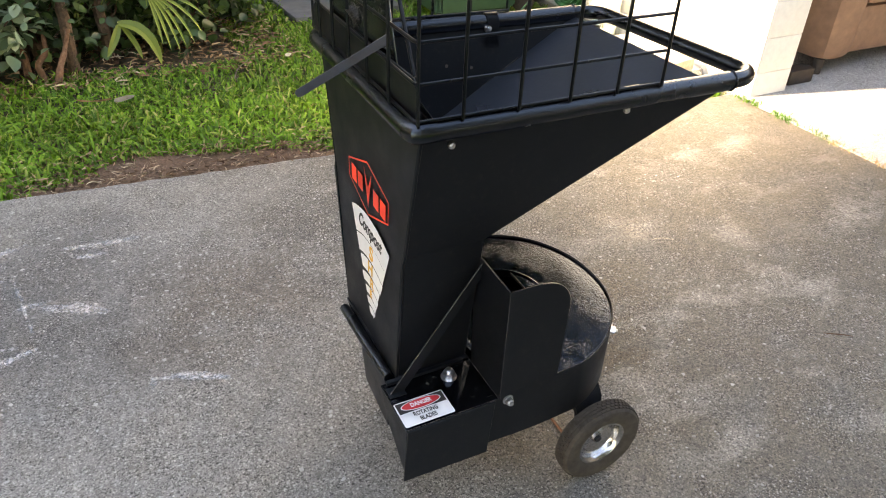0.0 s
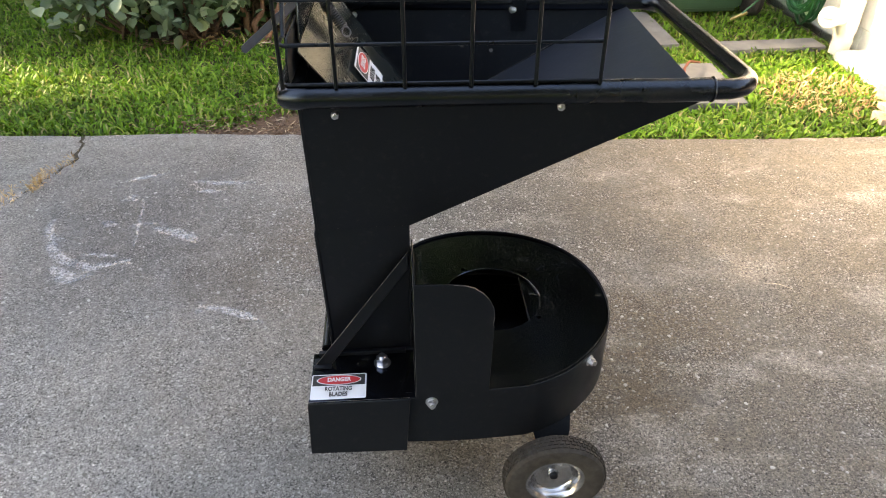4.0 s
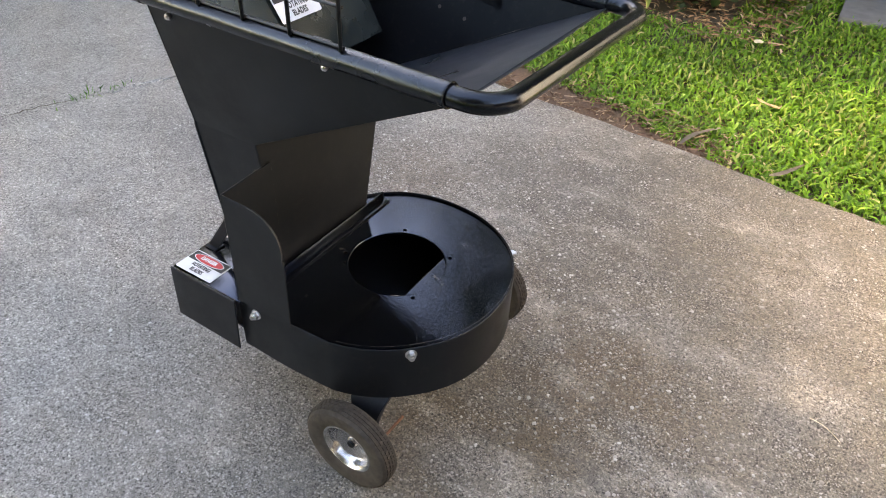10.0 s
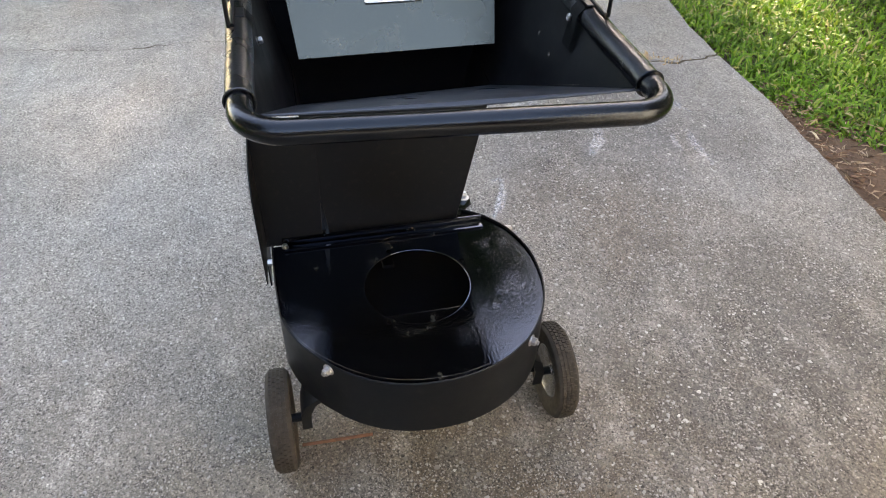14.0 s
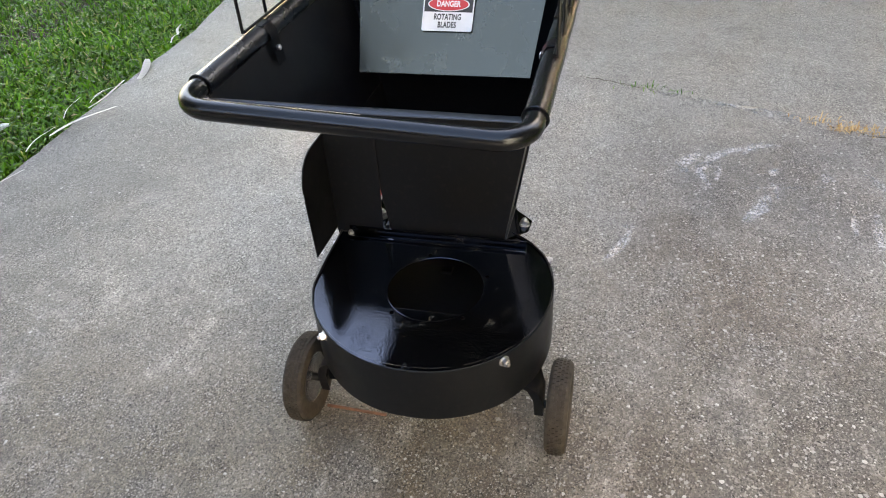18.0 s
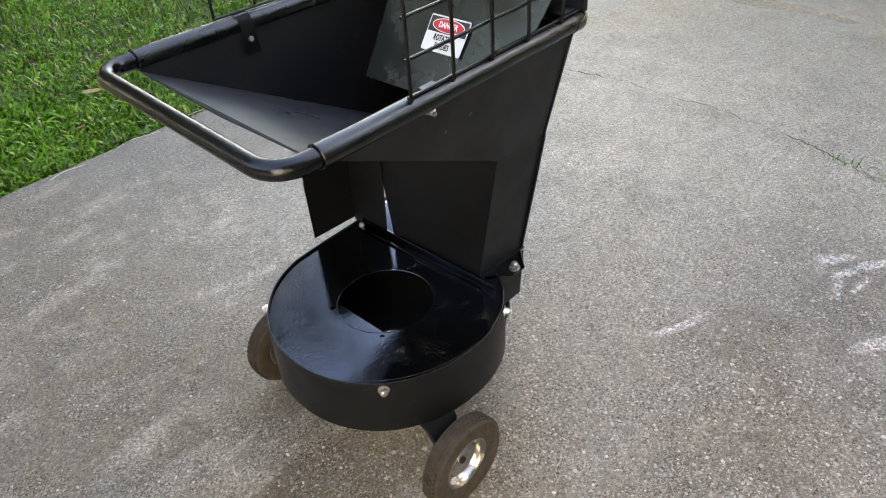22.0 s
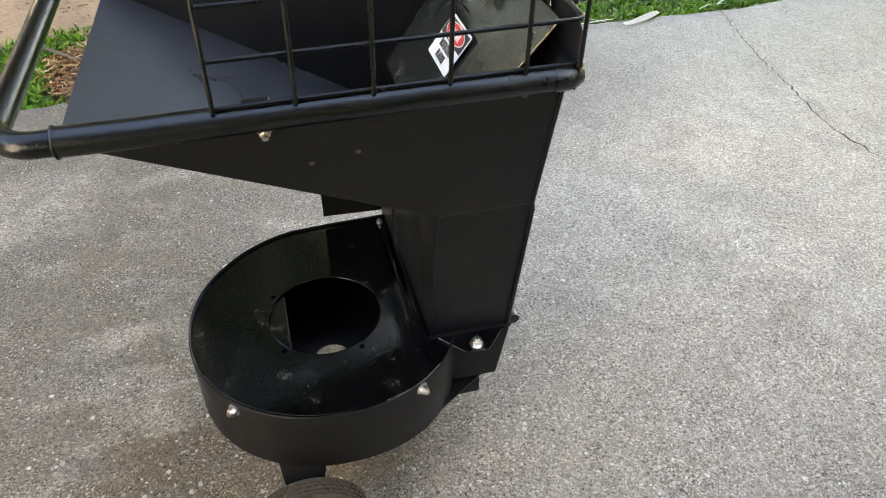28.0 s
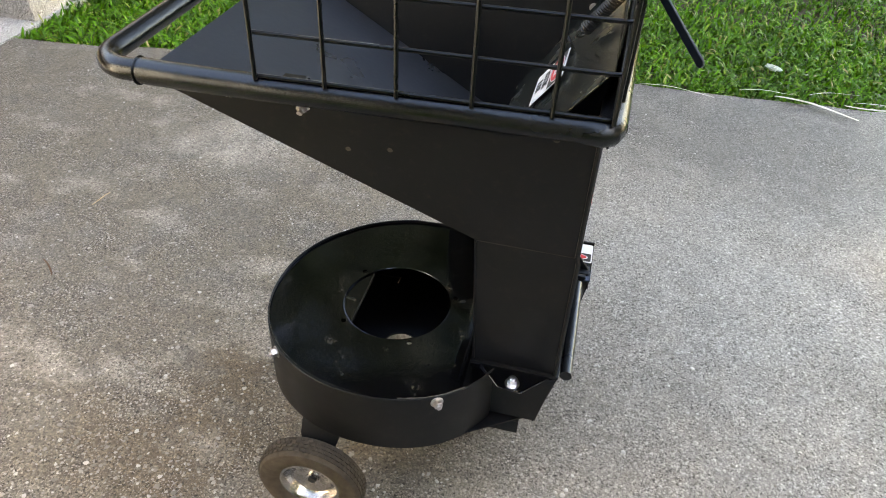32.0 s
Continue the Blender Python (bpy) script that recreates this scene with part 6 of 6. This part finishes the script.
leafy_tree("shade_tree", "tall leafy garden tree with several bare brown stems", (-0.6, 5.0, 0), stems_a, 0.034, shade_a, 220, 5)
# unseen trees added to carry the shading clusters
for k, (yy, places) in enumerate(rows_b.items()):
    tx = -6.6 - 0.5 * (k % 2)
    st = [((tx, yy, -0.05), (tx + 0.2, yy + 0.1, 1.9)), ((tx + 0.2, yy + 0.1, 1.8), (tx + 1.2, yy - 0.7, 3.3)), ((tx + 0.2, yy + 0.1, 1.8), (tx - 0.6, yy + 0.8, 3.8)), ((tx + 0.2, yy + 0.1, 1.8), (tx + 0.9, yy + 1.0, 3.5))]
    leafy_tree("unseen_shade_tree", "unseen spreading leafy tree added to shade the driveway", (tx, yy, 0), st, 0.10, places, 240, 905 + 100 * k)

GREY_LEAF = island("grey_green_leaves", [(0.0, (0.045, 0.085, 0.040)), (0.6, (0.12, 0.185, 0.100)), (1.0, (0.26, 0.33, 0.21))], 0.5, 0.2)
PALM = island("yellow_green_fronds", [(0.0, (0.10, 0.17, 0.03)), (0.6, (0.24, 0.30, 0.06)), (1.0, (0.42, 0.42, 0.12))], 0.45, 0.3)
for k, (x, y, hh, n, mt, lab) in enumerate(((-0.62, 4.38, 0.55, 16, GREY_LEAF, "low shrub with broad grey-green leaves"), (-0.95, 4.75, 0.7, 14, LEAF, "dark leafy garden shrub"), (0.75, 5.1, 0.8, 16, LEAF, "dark leafy garden shrub"), (-0.30, 4.95, 0.9, 14, LEAF, "dark leafy garden shrub"), (0.05, 4.75, 0.75, 20, LEAF, "dark leafy garden shrub"), (-0.35, 4.62, 0.75, 18, LEAF, "dark leafy garden shrub"), (0.62, 4.80, 0.6, 20, LEAF, "dark leafy garden shrub"), (-1.10, 4.45, 0.55, 14, GREY_LEAF, "low shrub with broad grey-green leaves"))):
    shrub = tagged(empty("shrub", (x, y, 0)), lab, "shrub")
    rk = random.Random(80 + k)
    ends = [Vector((x + rk.uniform(-0.30, 0.30), y + rk.uniform(-0.22, 0.22), rk.uniform(0.10, hh))) for _ in range(n)]
    for e in ends[:9]:
        part("twig", limb((x + rk.uniform(-0.08, 0.08), y + rk.uniform(-0.06, 0.06), -0.04), e, 0.010, 0.004, rk.randint(0, 999), 5, 0.03), BARK, shrub)
    leaf_cloud("foliage", [tuple(e) for e in ends], 34 if mt is GREY_LEAF else 60, (0.09, 0.08, 0.07), 0.085 if mt is GREY_LEAF else 0.07, mt, "", 90 + k, shrub, 0.5, 0.75, True)


def bent_leaf(p0, p1, p2, wd, n=10):
    """A folded strap leaf along a bow through three places."""
    a, b, c = Vector(p0), Vector(p1), Vector(p2)
    bm2 = bmesh.new()
    rows = []
    for i in range(n + 1):
        f = i / n
        p = a * (1 - f) * (1 - 2 * f) + b * 4 * f * (1 - f) + c * f * (2 * f - 1)
        d = (a * (4 * f - 3) + b * (4 - 8 * f) + c * (4 * f - 1)).normalized()
        s = d.cross(Vector((0.35, -0.8, 0.5))).normalized()
        ww = wd * max(0.05, math.sin(math.pi * min(1.0, 0.08 + f * 0.92)) ** 0.6)
        up = s.cross(d) * ww * 0.35
        rows.append((bm2.verts.new(p + s * ww + up), bm2.verts.new(p), bm2.verts.new(p - s * ww + up)))
    for r0, r1 in zip(rows, rows[1:]):
        bm2.faces.new((r0[0], r0[1], r1[1], r1[0]))
        bm2.faces.new((r0[1], r0[2], r1[2], r1[1]))
    return bm2


palm = tagged(empty("strap_leaf_plant", (0.42, 4.62, 0)), "yellow-green palm seedling with broad and fan-shaped leaves", "plant")
part("stalk", sweep([(0.40, 4.66, -0.04), (0.30, 4.58, 0.14), (0.19, 4.48, 0.23)], 0.006, 8), PALM, palm)
part("stalk", sweep([(0.42, 4.66, -0.04), (0.40, 4.60, 0.25), (0.37, 4.46, 0.40)], 0.006, 8), PALM, palm)
part("broad_leaf", bent_leaf((0.19, 4.47, 0.225), (0.32, 4.42, 0.165), (0.375, 4.36, -0.01), 0.034), PALM, palm, "broad bent yellow-green leaf")
part("broad_leaf", bent_leaf((0.19, 4.47, 0.22), (0.15, 4.43, 0.15), (0.09, 4.40, 0.06), 0.022), PALM, palm)
part("broad_leaf", bent_leaf((0.20, 4.47, 0.21), (0.25, 4.45, 0.12), (0.28, 4.42, 0.02), 0.018), PALM, palm)
rk = random.Random(7)
for i, (x, z) in enumerate(((0.44, 0.08), (0.49, 0.07), (0.53, 0.09), (0.58, 0.11), (0.63, 0.17), (0.66, 0.26), (0.40, 0.12), (0.67, 0.36))):
    part("leaflet", bent_leaf((0.37, 4.46, 0.40), (0.37 + (x - 0.37) * 0.62, 4.41, 0.40 + (z - 0.40) * 0.40), (x, 4.34 + rk.uniform(-0.02, 0.02), z), 0.011), PALM, palm, "narrow leaflet of a fan leaf")
for i in range(9):
    a = rk.uniform(-2.6, 0.2)
    part("leaflet", bent_leaf((0.45, 4.72, 0.30), (0.45 + 0.2 * math.cos(a), 4.70 + 0.12 * math.sin(a), 0.46 + rk.uniform(-0.05, 0.1)), (0.45 + 0.42 * math.cos(a), 4.70 + 0.26 * math.sin(a), 0.38 + rk.uniform(-0.1, 0.2)), 0.013), PALM, palm)

hedge = tagged(empty("hedge", (0, 6.0, 0)), "dense dark green hedge behind the garden bed", "hedge")
hd = [(rk.uniform(-4.5, 2.2), rk.uniform(5.6, 6.3), rk.uniform(0.1, 1.9)) for _ in range(150)]
for i in range(14):
    part("stem", limb((-4.2 + i * 0.45, 6.0, -0.05), (-4.2 + i * 0.45, 5.95, 1.5), 0.02, 0.008, 300 + i, 5, 0.04), BARK, hedge)
leaf_cloud("foliage", hd, 130, (0.22, 0.14, 0.2), 0.09, LEAF, "", 97, hedge)

# gnarled stems, pale dry stalks and a petal at the bed's edge
for k, line in enumerate((((-0.255, 4.36, -0.03), (-0.275, 4.37, 0.07), (-0.215, 4.39, 0.13), (-0.205, 4.42, 0.24)), ((-0.195, 4.29, -0.03), (-0.165, 4.31, 0.06), (-0.125, 4.35, 0.13), (-0.075, 4.38, 0.25)), ((-0.34, 4.46, -0.03), (-0.33, 4.44, 0.10), (-0.37, 4.46, 0.22), (-0.33, 4.50, 0.34)))):
    pts = fillet([Vector(p) for p in line], 0.04, 5)
    radii = [0.021 - 0.010 * i / (len(pts) - 1) + 0.004 * noise.noise(p * 30) for i, p in enumerate(pts)]
    tagged(part("gnarled_stem", sweep(pts, 0.02, 10, radii=radii), STEM, None, "gnarled red-brown woody stem in the garden bed"), category="stem", group="stems in the bed")
rk = random.Random(33)
for k in range(9):
    strip(0.13 + rk.uniform(-0.14, 0.12), 4.53 + rk.uniform(-0.12, 0.10), rk.uniform(0, 3.1), rk.uniform(0.06, 0.15), 0.006, 0.012 + 0.003 * k, STRAW, "pale dry leaf scrap in the garden bed", "leaf_scrap")
for x, y, az, ln in ((0.78, 4.02, 1.08, 0.34), (0.97, 4.90, 1.1, 0.30), (0.90, 4.70, -0.4, 0.20)):
    strip(x, y, az, ln, 0.008, 0.034, GREY_DRY, "grey-brown dry stalk lying at the lawn's edge", "dry_stalk")
curled_leaf(1.08, 4.12, 0.040, 30, 0.05, 0.020, STRAW, "small white fallen petal on the lawn")

# unseen trees added round about to darken what the machine reflects
rk = random.Random(21)
back = [(rk.gauss(0, 1.3), rk.gauss(0, 1.3), 4.6 + rk.gauss(0, 1.5)) for _ in range(60)]
# leaf colour darkened so that the deck's reflections go near black
DARK_LEAF = island("reflection_dark_leaves", [(0.0, (0.008, 0.015, 0.006)), (0.6, (0.018, 0.036, 0.014)), (1.0, (0.045, 0.070, 0.028))], 0.5, 0.15)
garden = tagged(empty("unseen_tree", (0, -8.5, 0)), "unseen broad leafy tree added to darken reflections", "tree", "trees round the garden")
part("trunk", limb((0, -8.5, -0.05), (0.1, -8.4, 4.6), 0.16, 0.07, 77, 8, 0.05), BARK, garden)
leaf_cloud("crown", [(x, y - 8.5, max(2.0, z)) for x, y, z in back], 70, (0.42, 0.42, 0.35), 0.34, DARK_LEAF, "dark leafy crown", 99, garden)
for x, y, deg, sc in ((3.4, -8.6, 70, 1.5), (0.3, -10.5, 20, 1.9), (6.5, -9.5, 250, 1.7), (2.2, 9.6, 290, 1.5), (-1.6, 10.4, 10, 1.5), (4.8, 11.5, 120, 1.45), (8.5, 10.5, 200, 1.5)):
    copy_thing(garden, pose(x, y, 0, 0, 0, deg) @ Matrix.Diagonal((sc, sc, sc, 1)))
# an added belt of unseen trees that blocks the bright horizon sky
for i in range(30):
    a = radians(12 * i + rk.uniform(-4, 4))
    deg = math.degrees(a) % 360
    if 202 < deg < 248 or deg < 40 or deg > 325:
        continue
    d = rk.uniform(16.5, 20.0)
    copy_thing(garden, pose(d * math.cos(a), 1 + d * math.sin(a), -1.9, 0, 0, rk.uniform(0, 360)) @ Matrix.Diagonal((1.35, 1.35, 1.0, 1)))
